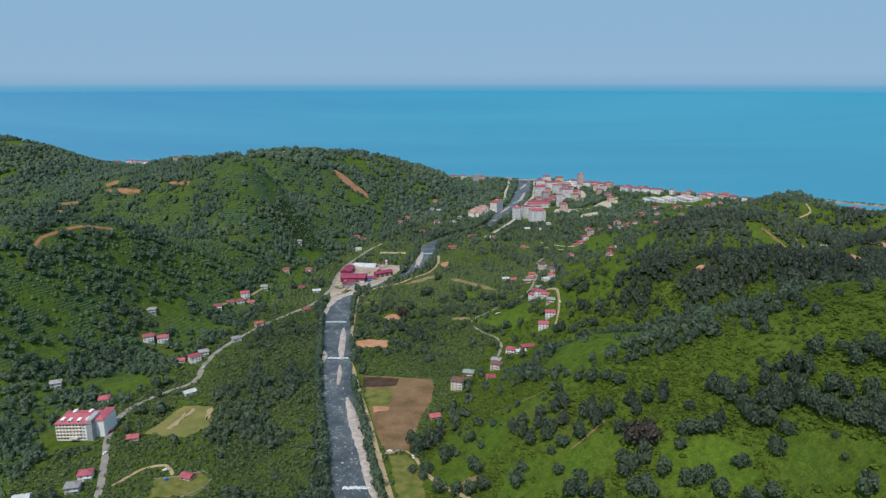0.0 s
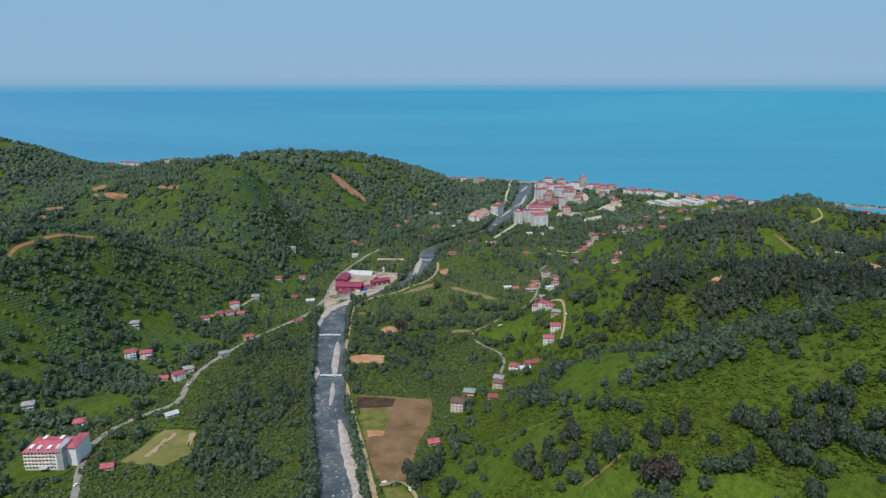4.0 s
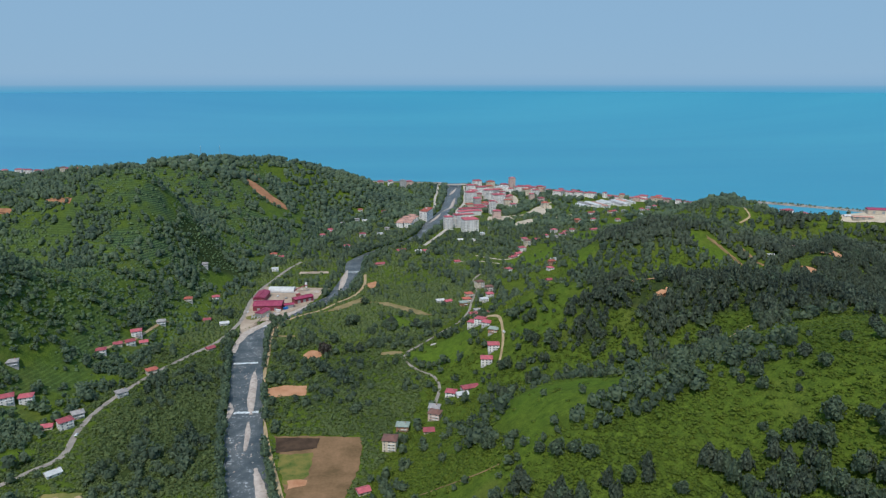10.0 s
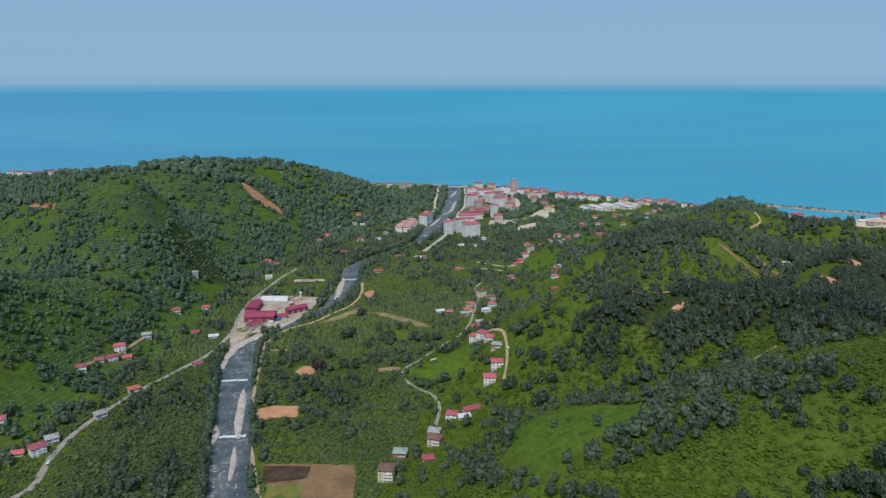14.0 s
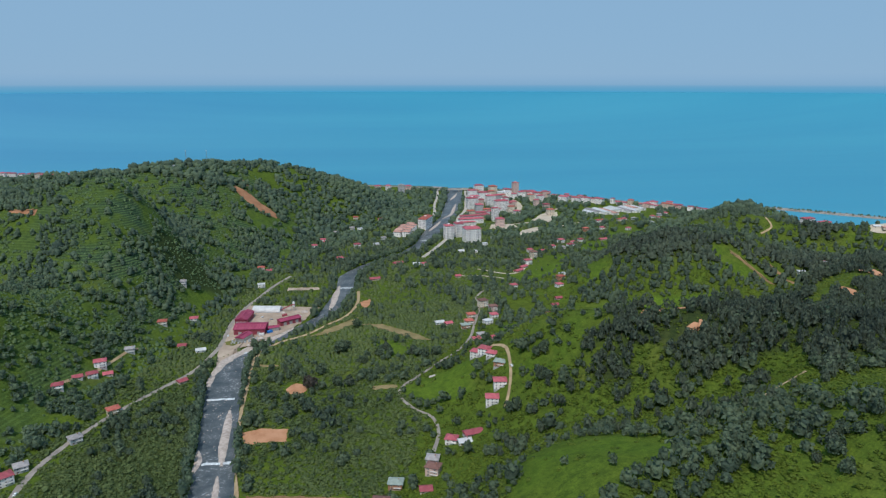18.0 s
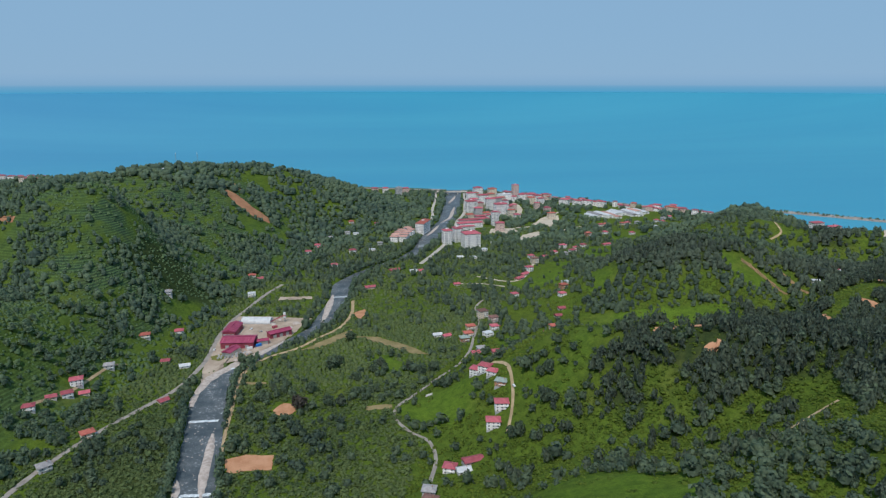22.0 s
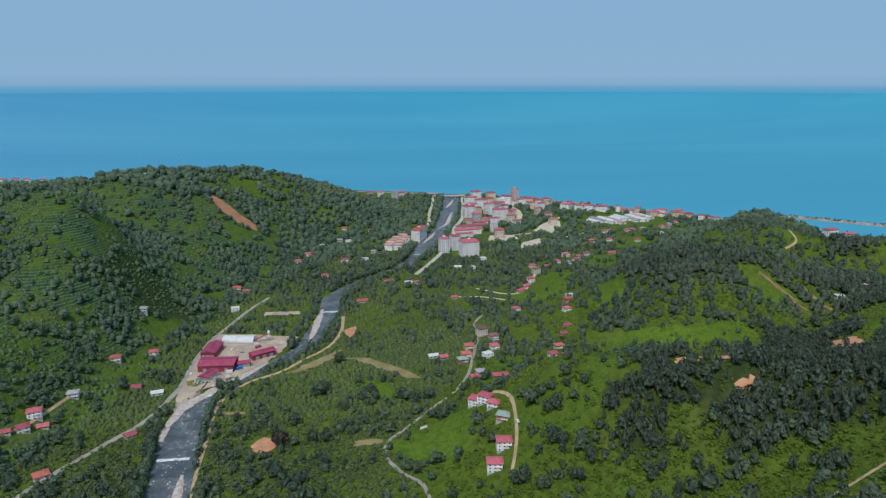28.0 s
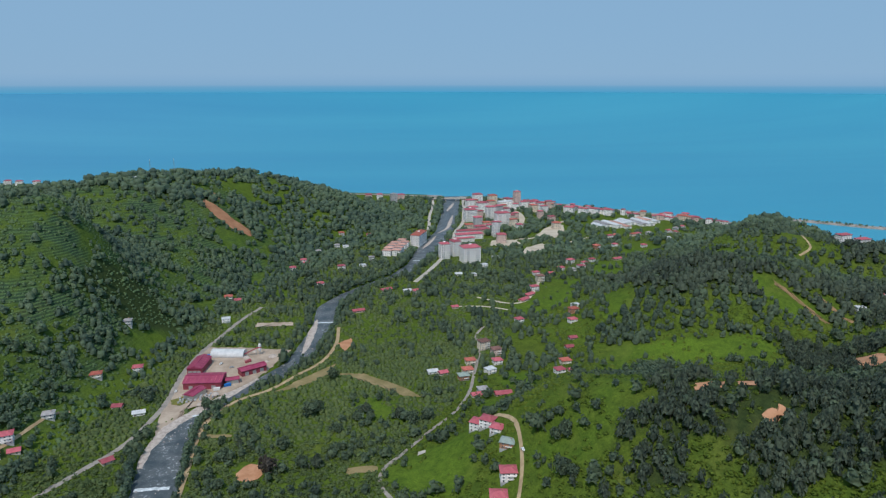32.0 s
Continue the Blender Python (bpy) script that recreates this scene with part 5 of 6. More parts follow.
# white factory on the coastal plain
wf = new("white_factory")
for k in range(10):
    o, sh, dp = (k - 4.5) * 14.4, 9 * math.sin(k * 1.7), 34 + 9 * (k % 4)
    v, f = roof_mesh(14.2, dp, 4.2 + 0.8 * (k % 3), 1.5, 0.3, 0.0)
    ob = link_mesh("roof", v, f, (M_ROOF_WHITE, M_ROOF_GREY, M_ROOF_WHITE, M_ROOF_PINK, M_ROOF_WHITE)[k % 5], wf)
    ob.location = (o, sh, 0)
    part("wall", [(o - 7, -dp / 2 + sh, -2, o + 7, dp / 2 + sh, 4.0 + 0.8 * (k % 3))], M_WALL_WHITE, wf)
    part("loading_door", [(o - 2, -dp / 2 + sh - 0.15, 0, o + 2, -dp / 2 + sh + 0.05, 3.4)], M_METAL, wf)
wf.matrix_basis = pose(545, 1595, ground_z(545, 1595), 0, 0, 16)
tagged(wf, "sprawling white-roofed factory on the coastal plain", "factory")
PLOTS.append((545, 1595, 70))
PLOTS += [(500, 1590, 45), (595, 1605, 45)]


# ---- bridge, breakwater, masts, fence ----
br = new("bridge")
part("deck", [(-50, -6, 5.2, 50, 6, 6.2)], M_CONC, br)
for s in (-1, 1):
    part("parapet", [(-50, s * 6 - 0.2, 6.2, 50, s * 6 + 0.2, 7.2)], M_CONC, br)
for k in range(4):
    part("pier", [(-37.5 + k * 25 - 1, -5, -3, -37.5 + k * 25 + 1, 5, 5.2)], M_CONC, br)
br.matrix_basis = pose(232, 1930, 0, 0, 0, -6)
tagged(br, "pale concrete road bridge over the river mouth", "bridge")

rnd = random.Random(3)
bv, bf = [], []
line = spline([(800, 1600), (905, 1606), (1041, 1507), (1250, 1330), (1500, 1150)], 8)
for q in line:
    for k, h in ((-9, -3), (-5, 2.5), (0, 4.2), (5, 2.8), (9, -3)):
        bv.append((q.x + k * 0.6 + rnd.uniform(-1, 1), q.y + k + rnd.uniform(-1, 1), h + rnd.uniform(-0.8, 0.8)))
for i in range(len(line) - 1):
    for k in range(4):
        a = i * 5 + k
        bf.append((a, a + 5, a + 6, a + 1))
line_bw = line
tagged(link_mesh("breakwater", bv, bf, M_ROCK), "long low rock breakwater sheltering the harbour", "breakwater", kind="structure")


def mast(x, y, h):
    root = new("radio_mast")
    for a in range(3):
        t = a * 2.094
        v, f = [], []
        for z, r in ((0, 1.2), (h, 0.25)):
            for dx, dy in ((-0.1, -0.1), (0.1, -0.1), (0.1, 0.1), (-0.1, 0.1)):
                v.append((r * math.cos(t) + dx, r * math.sin(t) + dy, z))
        f = [(0, 1, 5, 4), (1, 2, 6, 5), (2, 3, 7, 6), (3, 0, 4, 7), (4, 5, 6, 7)]
        link_mesh("leg", v, f, M_METAL, root)
    for k in range(8):
        z = h * (k + 0.5) / 8
        r = 1.2 - 0.95 * z / h
        part("brace", [(-r, -r, z - 0.08, r, -r + 0.16, z + 0.08), (-r, -r, z - 0.08, -r + 0.16, r, z + 0.08)], M_METAL, root)
    part("antenna", [(-0.4, -0.4, h, 0.4, 0.4, h + 2.5)], M_FRAME, root)
    root.matrix_basis = pose(x, y, ground_z(x, y) - 0.3)
    tagged(root, "slim grey lattice radio mast on the hilltop", "mast", group="hilltop masts")


mast(-318, 1450, 24)
mast(-288, 1478, 22)

fence = new("paddock_fence")
pts = [(-200, 418), (-185, 421), (-170, 428), (-160, 420), (-163, 408), (-172, 398), (-182, 392)]
for (ax, ay), (bx, by) in zip(pts, pts[1:]):
    n = max(2, int(math.hypot(bx - ax, by - ay) / 3))
    for k in range(n):
        t = k / n
        x, y = ax + (bx - ax) * t, ay + (by - ay) * t
        z = ground_z(x, y)
        part("post", [(x - 0.12, y - 0.12, z - 0.3, x + 0.12, y + 0.12, z + 1.4)], M_CONC, fence)
    d = Vector((bx - ax, by - ay)).normalized() * 0.05
    z0, z1 = ground_z(ax, ay), ground_z(bx, by)
    for h in (0.3, 0.8, 1.2):
        v = [(ax + d.y, ay - d.x, z0 + h), (ax - d.y, ay + d.x, z0 + h), (bx - d.y, by + d.x, z1 + h), (bx + d.y, by - d.x, z1 + h)]
        v += [(a, b, c + 0.15) for a, b, c in v]
        link_mesh("rail", v, [(3, 2, 1, 0), (4, 5, 6, 7), (0, 1, 5, 4), (1, 2, 6, 5), (2, 3, 7, 6), (3, 0, 4, 7)], M_CONC, fence)
tagged(fence, "pale concrete post fence round the paddock", "fence")


def car(x, y, turn, mat, label):
    root = new("car")
    prof = [(-2.1, 0.35), (-2.1, 0.85), (-1.2, 0.95), (-0.7, 1.45), (0.9, 1.45), (1.6, 0.95), (2.1, 0.85), (2.1, 0.35)]
    v = [(a, s * (0.85 if b < 1 else 0.7), b) for s in (-1, 1) for a, b in prof]
    f = [(k, (k + 1) % 8, (k + 1) % 8 + 8, k + 8) for k in range(8)] + [tuple(range(7, -1, -1)), tuple(range(8, 16))]
    link_mesh("body", v, f, mat, root)
    part("windscreen", [(-1.05, -0.72, 1.0, 1.35, 0.72, 1.35)], M_GLASS, root)
    for a in (-1.3, 1.3):
        for s in (-0.8, 0.8):
            o = lathe("wheel", [(0.33, -0.1), (0.33, 0.1)], M_RUBBER, root, 10)
            o.matrix_basis = pose(a, s, 0.33, 90)
    root.matrix_basis = pose(x, y, ground_z(x, y) + 0.42, 0, 0, turn)
    tagged(root, label, "car", group="parked cars")


for x, y, turn, mt, lab in ((-262, 484, 80, M_CARRED, "red car parked beside the building"), (-257, 488, 70, M_CARRED, "red van beside the building"), (-251, 452, 70, M_CARWHITE, "white car on the valley road"), (-232, 610, 85, M_CARWHITE, "white car on the valley road"),
                            (-205, 730, 50, M_CARWHITE, "white car parked by the road"), (-197, 429, 20, M_CARWHITE, "white car on the farm lane"), (-40, 455, 5, M_CARWHITE, "white car beside the brown field"), (-33, 455, 5, M_METAL, "grey car beside the brown field"),
                            (-22, 447, 100, M_CARWHITE, "white van on the field track"), (-148, 900, 88, M_CARWHITE, "white lorry cab by the yard"), (128, 705, 95, M_CARWHITE, "white car on the hillside lane"), (-108, 950, 20, M_METAL, "grey car in the factory yard"), (-120, 960, 60, M_CARWHITE, "white car in the factory yard")):
    car(x, y, turn, mt, lab)
tank = new("water_tank")
lathe("tank", [(1.0, 0), (1.1, 0.3), (1.1, 1.9), (0.9, 2.2)], M_BLUE, tank)
lathe("lid", [(0.35, 2.2), (0.35, 2.35)], M_METAL, tank, 10)
tank.matrix_basis = pose(-192, 417, ground_z(-192, 417) + 0.1)
tagged(tank, "blue plastic water tank beside a farm lane", "water tank")


# ---- woods, orchards and scrub ----
def crown(rng, sides, rings, sprays, kind, leaf=0.15, heart=1.0, rim=105.0):
    """A unit crown: a lumpy dome and a shell of leaf sprays, standing on z = 0, about 1 high and wide; triangles only."""
    lobes = rng.normal(size=(9, 3))
    lobes /= np.linalg.norm(lobes, axis=1)[:, None]

    def reach(q):
        return 0.52 + 0.46 * np.max(np.clip(q @ lobes.T, 0, 1) ** 5, axis=-1)

    d = []
    for i in range(rings):
        phi = radians(rim) * (1 - i / rings) if rings > 2 else radians((100, 50)[i])
        for k in range(sides):
            a = 2 * math.pi * (k + 0.5 * (i % 2)) / sides + rng.uniform(-0.12, 0.12)
            d.append((math.sin(phi) * math.cos(a), math.sin(phi) * math.sin(a), math.cos(phi)))
    d.append((0.0, 0.0, 1.0))
    d = np.array(d)
    d[-1] *= 0.86
    core = d * (reach(d) + rng.uniform(-0.10, 0.10, len(d)))[:, None] * 0.6 * heart
    f = []
    for i in range(rings - 1):
        for k in range(sides):
            p, q = i * sides + k, i * sides + (k + 1) % sides
            f += [(p, q, q + sides), (p, q + sides, p + sides)]
    f += [((rings - 1) * sides + k, (rings - 1) * sides + (k + 1) % sides, rings * sides) for k in range(sides)]
    vs, fs, at = [core], [np.array(f)], len(core)
    q = rng.normal(size=(sprays, 3))
    q /= np.linalg.norm(q, axis=1)[:, None]
    q[:, 2] = np.where(q[:, 2] < -0.3, -q[:, 2], q[:, 2])
    for c in q:
        nrm = c + rng.normal(size=3) * 0.65
        nrm /= np.linalg.norm(nrm)
        a = np.cross(nrm, rng.normal(size=3))
        a /= np.linalg.norm(a)
        b = np.cross(nrm, a)
        t = leaf * rng.uniform(0.6, 1.3)
        o = c * reach(c) * 0.6 * rng.uniform(0.9, 1.14)
        vs.append(np.array([o - a * t, o - b * t * 0.7 + nrm * 0.03, o + a * t, o + b * t * 0.7 - nrm * 0.02]))
        fs.append(np.array([[at, at + 1, at + 2], [at, at + 2, at + 3]]))
        at += 4
    v = np.concatenate(vs)
    if kind == "pine":
        k = np.clip((v[:, 2] + 0.25) / 0.85, 0, 1)
        v[:, :2] *= (1.06 - 0.5 * k ** 1.6)[:, None]
    v[:, 2] -= v[:, 2].min()
    v[:, 2] /= v[:, 2].max()
    return v, np.concatenate(fs)


def trunk_tri(sides=4):
    """A unit tapered trunk, radius 1 at the foot, height 1."""
    v, f = [], []
    for z, r in ((0, 1.0), (1, 0.55)):
        for k in range(sides):
            a = 2 * math.pi * k / sides
            v.append((r * math.cos(a), r * math.sin(a), z))
    for k in range(sides):
        a, b = k, (k + 1) % sides
        f += [(a, b, b + sides), (a, b + sides, a + sides)]
    return np.array(v), np.array(f)


def plant(name, x, y, high, wide, protos, mat, label, category, rng, stem=0.18, base=None):
    """One mesh of many trees or bushes that stand on the land."""
    n = len(x)
    if n == 0:
        return
    z = land(x, y) - 0.3 if base is None else base
    turn = rng.uniform(0, 2 * math.pi, n)
    which = rng.integers(0, len(protos), n)
    V, T, MI, at = [], [], [], 0
    tv, tf = trunk_tri()
    for p, (pv, pf) in enumerate(protos):
        s = np.nonzero(which == p)[0]
        if len(s) == 0:
            continue
        c, sn = np.cos(turn[s])[:, None], np.sin(turn[s])[:, None]
        w, h = wide[s][:, None], high[s][:, None]
        st = h * stem
        px = (pv[None, :, 0] * c - pv[None, :, 1] * sn) * w + x[s][:, None]
        py = (pv[None, :, 0] * sn + pv[None, :, 1] * c) * w + y[s][:, None]
        pz = pv[None, :, 2] * (h - st) + st + z[s][:, None]
        V.append(np.stack([px, py, pz], -1).reshape(-1, 3))
        T.append((pf[None] + (np.arange(len(s)) * len(pv))[:, None, None]).reshape(-1, 3) + at)
        MI.append(np.zeros(len(T[-1]), np.int32))
        at += len(s) * len(pv)
        if stem > 0.12:
            qx = tv[None, :, 0] * h * 0.022 + x[s][:, None]
            qy = tv[None, :, 1] * h * 0.022 + y[s][:, None]
            qz = tv[None, :, 2] * h * 0.45 + z[s][:, None] - 0.5
            V.append(np.stack([qx, qy, qz], -1).reshape(-1, 3))
            T.append((tf[None] + (np.arange(len(s)) * len(tv))[:, None, None]).reshape(-1, 3) + at)
            MI.append(np.ones(len(T[-1]), np.int32))
            at += len(s) * len(tv)
    V, T, MI = np.concatenate(V), np.concatenate(T), np.concatenate(MI)
    me = bpy.data.meshes.new(name)
    me.vertices.add(len(V))
    me.vertices.foreach_set("co", V.ravel())
    me.loops.add(T.size)
    me.loops.foreach_set("vertex_index", T.ravel().astype(np.int32))
    me.polygons.add(len(T))
    me.polygons.foreach_set("loop_start", np.arange(0, T.size, 3, dtype=np.int32))
    me.polygons.foreach_set("use_smooth", np.ones(len(T), bool))
    me.materials.append(mat)
    me.materials.append(M_BARK)
    me.polygons.foreach_set("material_index", MI)
    me.update(calc_edges=True)
    tagged(new(name, me), label, category, kind="stuff")


rng = np.random.default_rng(5)
NEAR_TREES = [crown(rng, 12, 6, 300, "broad", 0.085, 0.76, 125) for _ in range(5)]
TALL_PINES = [crown(rng, 11, 6, 280, "pine", 0.085, 0.72, 120) for _ in range(3)]
MID_TREES = [crown(rng, 7, 3, 30, "broad", 0.14, 0.8) for _ in range(7)]
FAR_TREES = [crown(rng, 7, 3, 8, "broad", 0.17, 0.95) for _ in range(6)]
TINY_TREES = [crown(rng, 6, 3, 2, "broad", 0.2) for _ in range(6)]
NEAR_PINES = [crown(rng, 7, 3, 46, "pine", 0.13, 0.7) for _ in range(6)]
FAR_PINES = [crown(rng, 7, 3, 14, "pine", 0.16, 0.92) for _ in range(5)]
NEAR_BUSHES = [crown(rng, 6, 2, 14, "broad", 0.18, 0.74) for _ in range(7)]
FAR_BUSHES = [crown(rng, 6, 2, 0, "broad") for _ in range(7)]


def free_of(x, y, margin=2.0):
    """Where nothing else stands: off the roads, beds, river and house plots, on land."""
    ok = (river_gap(x, y) > 3.0) & (np.interp(x, *COAST) - y > 35)
    for line, half in ROADS:
        ok &= edge_gap(line, x, y, closed=False) > half + margin
    for poly in PATCHES:
        ok &= ~inside(poly, x, y) & (edge_gap(poly, x, y) > margin)
    for px, py, pr in PLOTS:
        ok &= np.hypot(x - px, y - py) > pr + margin
    return ok


def in_any(group, x, y):
    c = np.zeros(np.shape(x), bool)
    for poly in group:
        c |= inside(poly, x, y)
    return c


def wander(x, y, s):
    """Smooth noise, about -1 to 1."""
    return np.array([noise.noise((a * s, b * s, 3.7)) for a, b in zip(x, y)]) * 1.6


def jitter_grid(x0, x1, y0, y1, step):
    a, b = np.meshgrid(np.arange(x0, x1, step), np.arange(y0, y1, step))
    a = a.ravel() + rng.uniform(-0.45, 0.45, a.size) * step
    b = b.ravel() + rng.uniform(-0.45, 0.45, b.size) * step
    keep = ((a > -0.68 * b - 25) & (a < 0.84 * b)) | (a < -960)
    return a[keep], b[keep]


ALL_MEADOWS = MEADOWS_NEAR + MEADOWS_LEFT + MEADOWS_VALLEY + MEADOWS_SLOPE + MEADOWS_FAR
x, y = jitter_grid(-1000, 1050, 290, 1960, 5.6)
x2, y2 = jitter_grid(150, 720, 480, 1010, 6.4)
s = in_any(PINES, x2, y2)
x, y = np.concatenate([x, x2[s]]), np.concatenate([y, y2[s]])
ok = free_of(x, y, 3.2)
x, y = x[ok], y[ok]
fl, fr = np.interp(y, *LEFT_FOOT), np.interp(y, *RIGHT_FOOT)
on_left, on_right = x < fl, x > fr
meadow, teaf, pine, wood = in_any(ALL_MEADOWS, x, y), in_any(TEA, x, y), in_any(PINES, x, y), in_any(WOODS, x, y)
n1, n2 = wander(x, y, 0.013), wander(x + 400, y, 0.035)
p = np.where(on_left, np.clip(0.58 + 0.9 * n1 + 1.0 * n2, 0.08, 0.97), np.where(on_right, np.where((y > 880) & (x > 350), 0.46, 0.20) + 0.60 * n1 + 0.35 * n2, 0.05 + 0.20 * n1 + 0.26 * n2))
bank = river_gap(x, y)
p = np.where((bank < 14) & ~on_left, 0.75, p)
p = np.where((y > 1150) & ~on_left & ~on_right, p + 0.32, p)
near_slope = on_right & (y < 430) & (x < 330)
p = np.where(near_slope, np.where(x < 195, 0.0, 0.13 + 0.35 * n1 + 0.25 * n2), p)
hedge = np.full(len(x), 99.0)
for poly in ALL_MEADOWS:
    hedge = np.minimum(hedge, edge_gap(poly, x, y))
mixed, pocket = in_any(MIXED, x, y), in_any(POCKETS, x, y)
rim = np.full(len(x), 99.0)
for poly in PINES + POCKETS:
    rim = np.minimum(rim, edge_gap(poly, x, y))
n3 = wander(x, y + 300, 0.06)
pine_gap = pine & ((n2 > 0.5) | (n3 - rim * 0.06 > 0.0) | pocket)
p = np.where(pine_gap, 0.28, p)
p = np.where((hedge < 5) & ~near_slope, np.maximum(p, 0.45), p)
p = np.where(meadow & ~near_slope & (hedge > 5), 0.07 * (n2 > 0), np.where(meadow & (hedge > 5), 0.015, np.where(teaf, 0.24, np.where(wood, 0.46 + 0.8 * n1 + 0.2 * n2, np.where(pine & ~pine_gap, 0.85, p)))))
p = np.where(mixed & ~meadow, 0.36 + 0.55 * n2 + 0.35 * n3, p)
p = np.where(pocket, 0.07, p)
p = np.where(in_any(ORCHARDS, x, y), 0.03, p)
p = np.where(on_right & ~pine & ~mixed & (x < 205) & (y > 520) & (y < 900) & ~meadow, 0.10 + 0.25 * n2, p)
town = (y > 1330) & (x > 150) & (x < 700) & (y < 1950)
p = np.where(town & ~on_right, np.clip(p, 0, 1) * 0.75, p)
p = np.where((y > 1350) & ~town & ~on_left, p * 0.85, p)
p = np.where((y > 1200) & on_left & (x > -120), np.maximum(p, 0.55), p)
grove = in_any([[(355, 1741), (406, 1770), (441, 1711), (402, 1594), (301, 1478), (281, 1480)], [(237, 1360), (325, 1409), (446, 1534), (461, 1483), (332, 1295), (238, 1273)]], x, y)
p = np.where(grove, 0.5 + 0.3 * n2, p)
draw = rng.random(len(x))
is_tree = draw < p
pine = (pine & (rng.random(len(x)) < 0.9)) | (mixed & (rng.random(len(x)) < 0.45)) | (on_right & (n1 > 0.35) & (y < 1000) & (x > 420))
size = rng.uniform(0.55, 1.4, len(x)) * np.where(rng.random(len(x)) < 0.08, 1.35, 1.0)
high = np.where(pine, 9.8, np.where(on_left, 7.2, 7.5)) * size
wide = np.where(pine, 5.8, 6.4) * size * rng.uniform(0.85, 1.2, len(x))
far = y > 900
s = is_tree & ~pine & ~far & ~near_slope
for side, mt in ((on_left, M_HAZY_LEAF), (~on_left, M_CROWN)):
    plant("woodland", x[s & side], y[s & side], high[s & side], wide[s & side], MID_TREES, mt, "mixed broadleaf woodland on the valley sides", "woodland", rng)
s = is_tree & ~pine & far & (y < 1350)
for side, mt in ((on_left, M_HAZY_LEAF), (~on_left, M_CROWN)):
    plant("far_woodland", x[s & side], y[s & side], high[s & side], wide[s & side], FAR_TREES, mt, "distant broadleaf woodland on the hills", "woodland", rng, stem=0.1)
s = is_tree & ~pine & (y >= 1350) & (rng.random(len(x)) < 0.75)
plant("far_woodland", x[s], y[s], high[s] * 1.1, wide[s] * 1.4, TINY_TREES, M_HAZY_LEAF, "distant broadleaf woodland towards the coast", "woodland", rng, stem=0.1)
s = is_tree & pine & ~far & ~near_slope
plant("pine_wood", x[s], y[s], high[s], wide[s], NEAR_PINES, M_PINE, "dark pine wood on the ridge", "woodland", rng)
s = is_tree & pine & far
plant("far_pine_wood", x[s], y[s], high[s], wide[s] * 1.25, FAR_PINES, M_PINE, "distant dark pine wood", "woodland", rng)
NEAR_SPOTS = [(a, b, h, w) for a, b, h, w in zip(x[is_tree & near_slope], y[is_tree & near_slope], high[is_tree & near_slope], wide[is_tree & near_slope])]

# woods on the far headland
x, y = jitter_grid(-1600, -960, 1500, 2260, 12)
s = (wander(x, y, 0.012) > -0.35) & (np.interp(x, *COAST) - y > 60)
x, y = x[s], y[s]
size = rng.uniform(0.8, 1.4, len(x))
plant("far_woodland", x, y, 9 * size, 11 * size, TINY_TREES, M_HAZY_LEAF, "distant woods on the far headland", "woodland", rng, stem=0.1)

# a line of alders along both river banks
y = np.concatenate([np.arange(360, 790, 4.2), np.arange(360, 868, 2.7), np.arange(900, 1240, 5.0), np.arange(1180, 1420, 6.0)])
side = np.concatenate([-np.ones(len(np.arange(360, 790, 4.2))), np.ones(len(np.arange(360, 868, 2.7))), np.ones(len(np.arange(900, 1240, 5.0))), -np.ones(len(np.arange(1180, 1420, 6.0)))])
x = np.interp(y, RIVER[0], RIVER[1]) + side * (np.interp(y, RIVER[0], RIVER[2]) + np.where(side > 0, rng.uniform(2.0, 4.5, len(y)), rng.uniform(3.0, 7.0, len(y))))
y = y + rng.uniform(-1.5, 1.5, len(y))
ok = np.ones(len(x), bool)
for line, half in ROADS:
    ok &= edge_gap(line, x, y, closed=False) > half - 0.2
for poly in PATCHES:
    ok &= ~inside(poly, x, y)
x, y = x[ok], y[ok]
size = rng.uniform(0.7, 1.3, len(x))
plant("riverside_trees", x, y, 8.4 * size, 6.4 * size, MID_TREES, M_HAZY_LEAF, "line of bushy alders on the river bank", "woodland", rng)

# orchard and scrub between the trees
x, y = jitter_grid(-900, 900, 290, 1500, 3.4)
x2, y2 = jitter_grid(-30, 420, 290, 560, 2.7)
s = x2 > np.interp(y2, *RIGHT_FOOT) - 5
s1 = ~((x > np.interp(y, *RIGHT_FOOT) - 5) & (y < 560) & (x < 420))
x, y = np.concatenate([x[s1], x2[s]]), np.concatenate([y[s1], y2[s]])
ok = free_of(x, y, 1.0)
x, y = x[ok], y[ok]
fl, fr = np.interp(y, *LEFT_FOOT), np.interp(y, *RIGHT_FOOT)
on_left, on_right = x < fl, x > fr
meadow, teaf, pine = in_any(ALL_MEADOWS, x, y), in_any(TEA, x, y), in_any(PINES, x, y)
n1, n2 = wander(x + 90, y + 50, 0.02), wander(x + 70, y, 0.05)
p = np.where(on_left, 0.34 + 0.35 * n1 + 0.2 * n2, np.where(on_right, 0.68 + 0.4 * n1 + 0.3 * n2, 0.86 + 0.25 * n1))
p = np.where(on_right & (y < 560) & (x < 420), 0.86 + 0.40 * n1 + 0.30 * n2, p)
p = np.where(meadow, 0.03, np.where(teaf, 0.04, np.where(pine, 0.4, p)))
p = np.where(in_any(MEADOWS_SLOPE, x, y), 0.20 + 0.3 * n1, p)
p = np.where(in_any(MIXED, x, y), 0.75, p)
p = np.where(in_any(POCKETS, x, y), 0.95, p)
p = np.where(in_any(ORCHARDS, x, y), 1.0, p)
p = np.where(y > 1000, p * 0.45, p)
keep = rng.random(len(x)) < p
x, y, on_left, on_right = x[keep], y[keep], on_left[keep], on_right[keep]
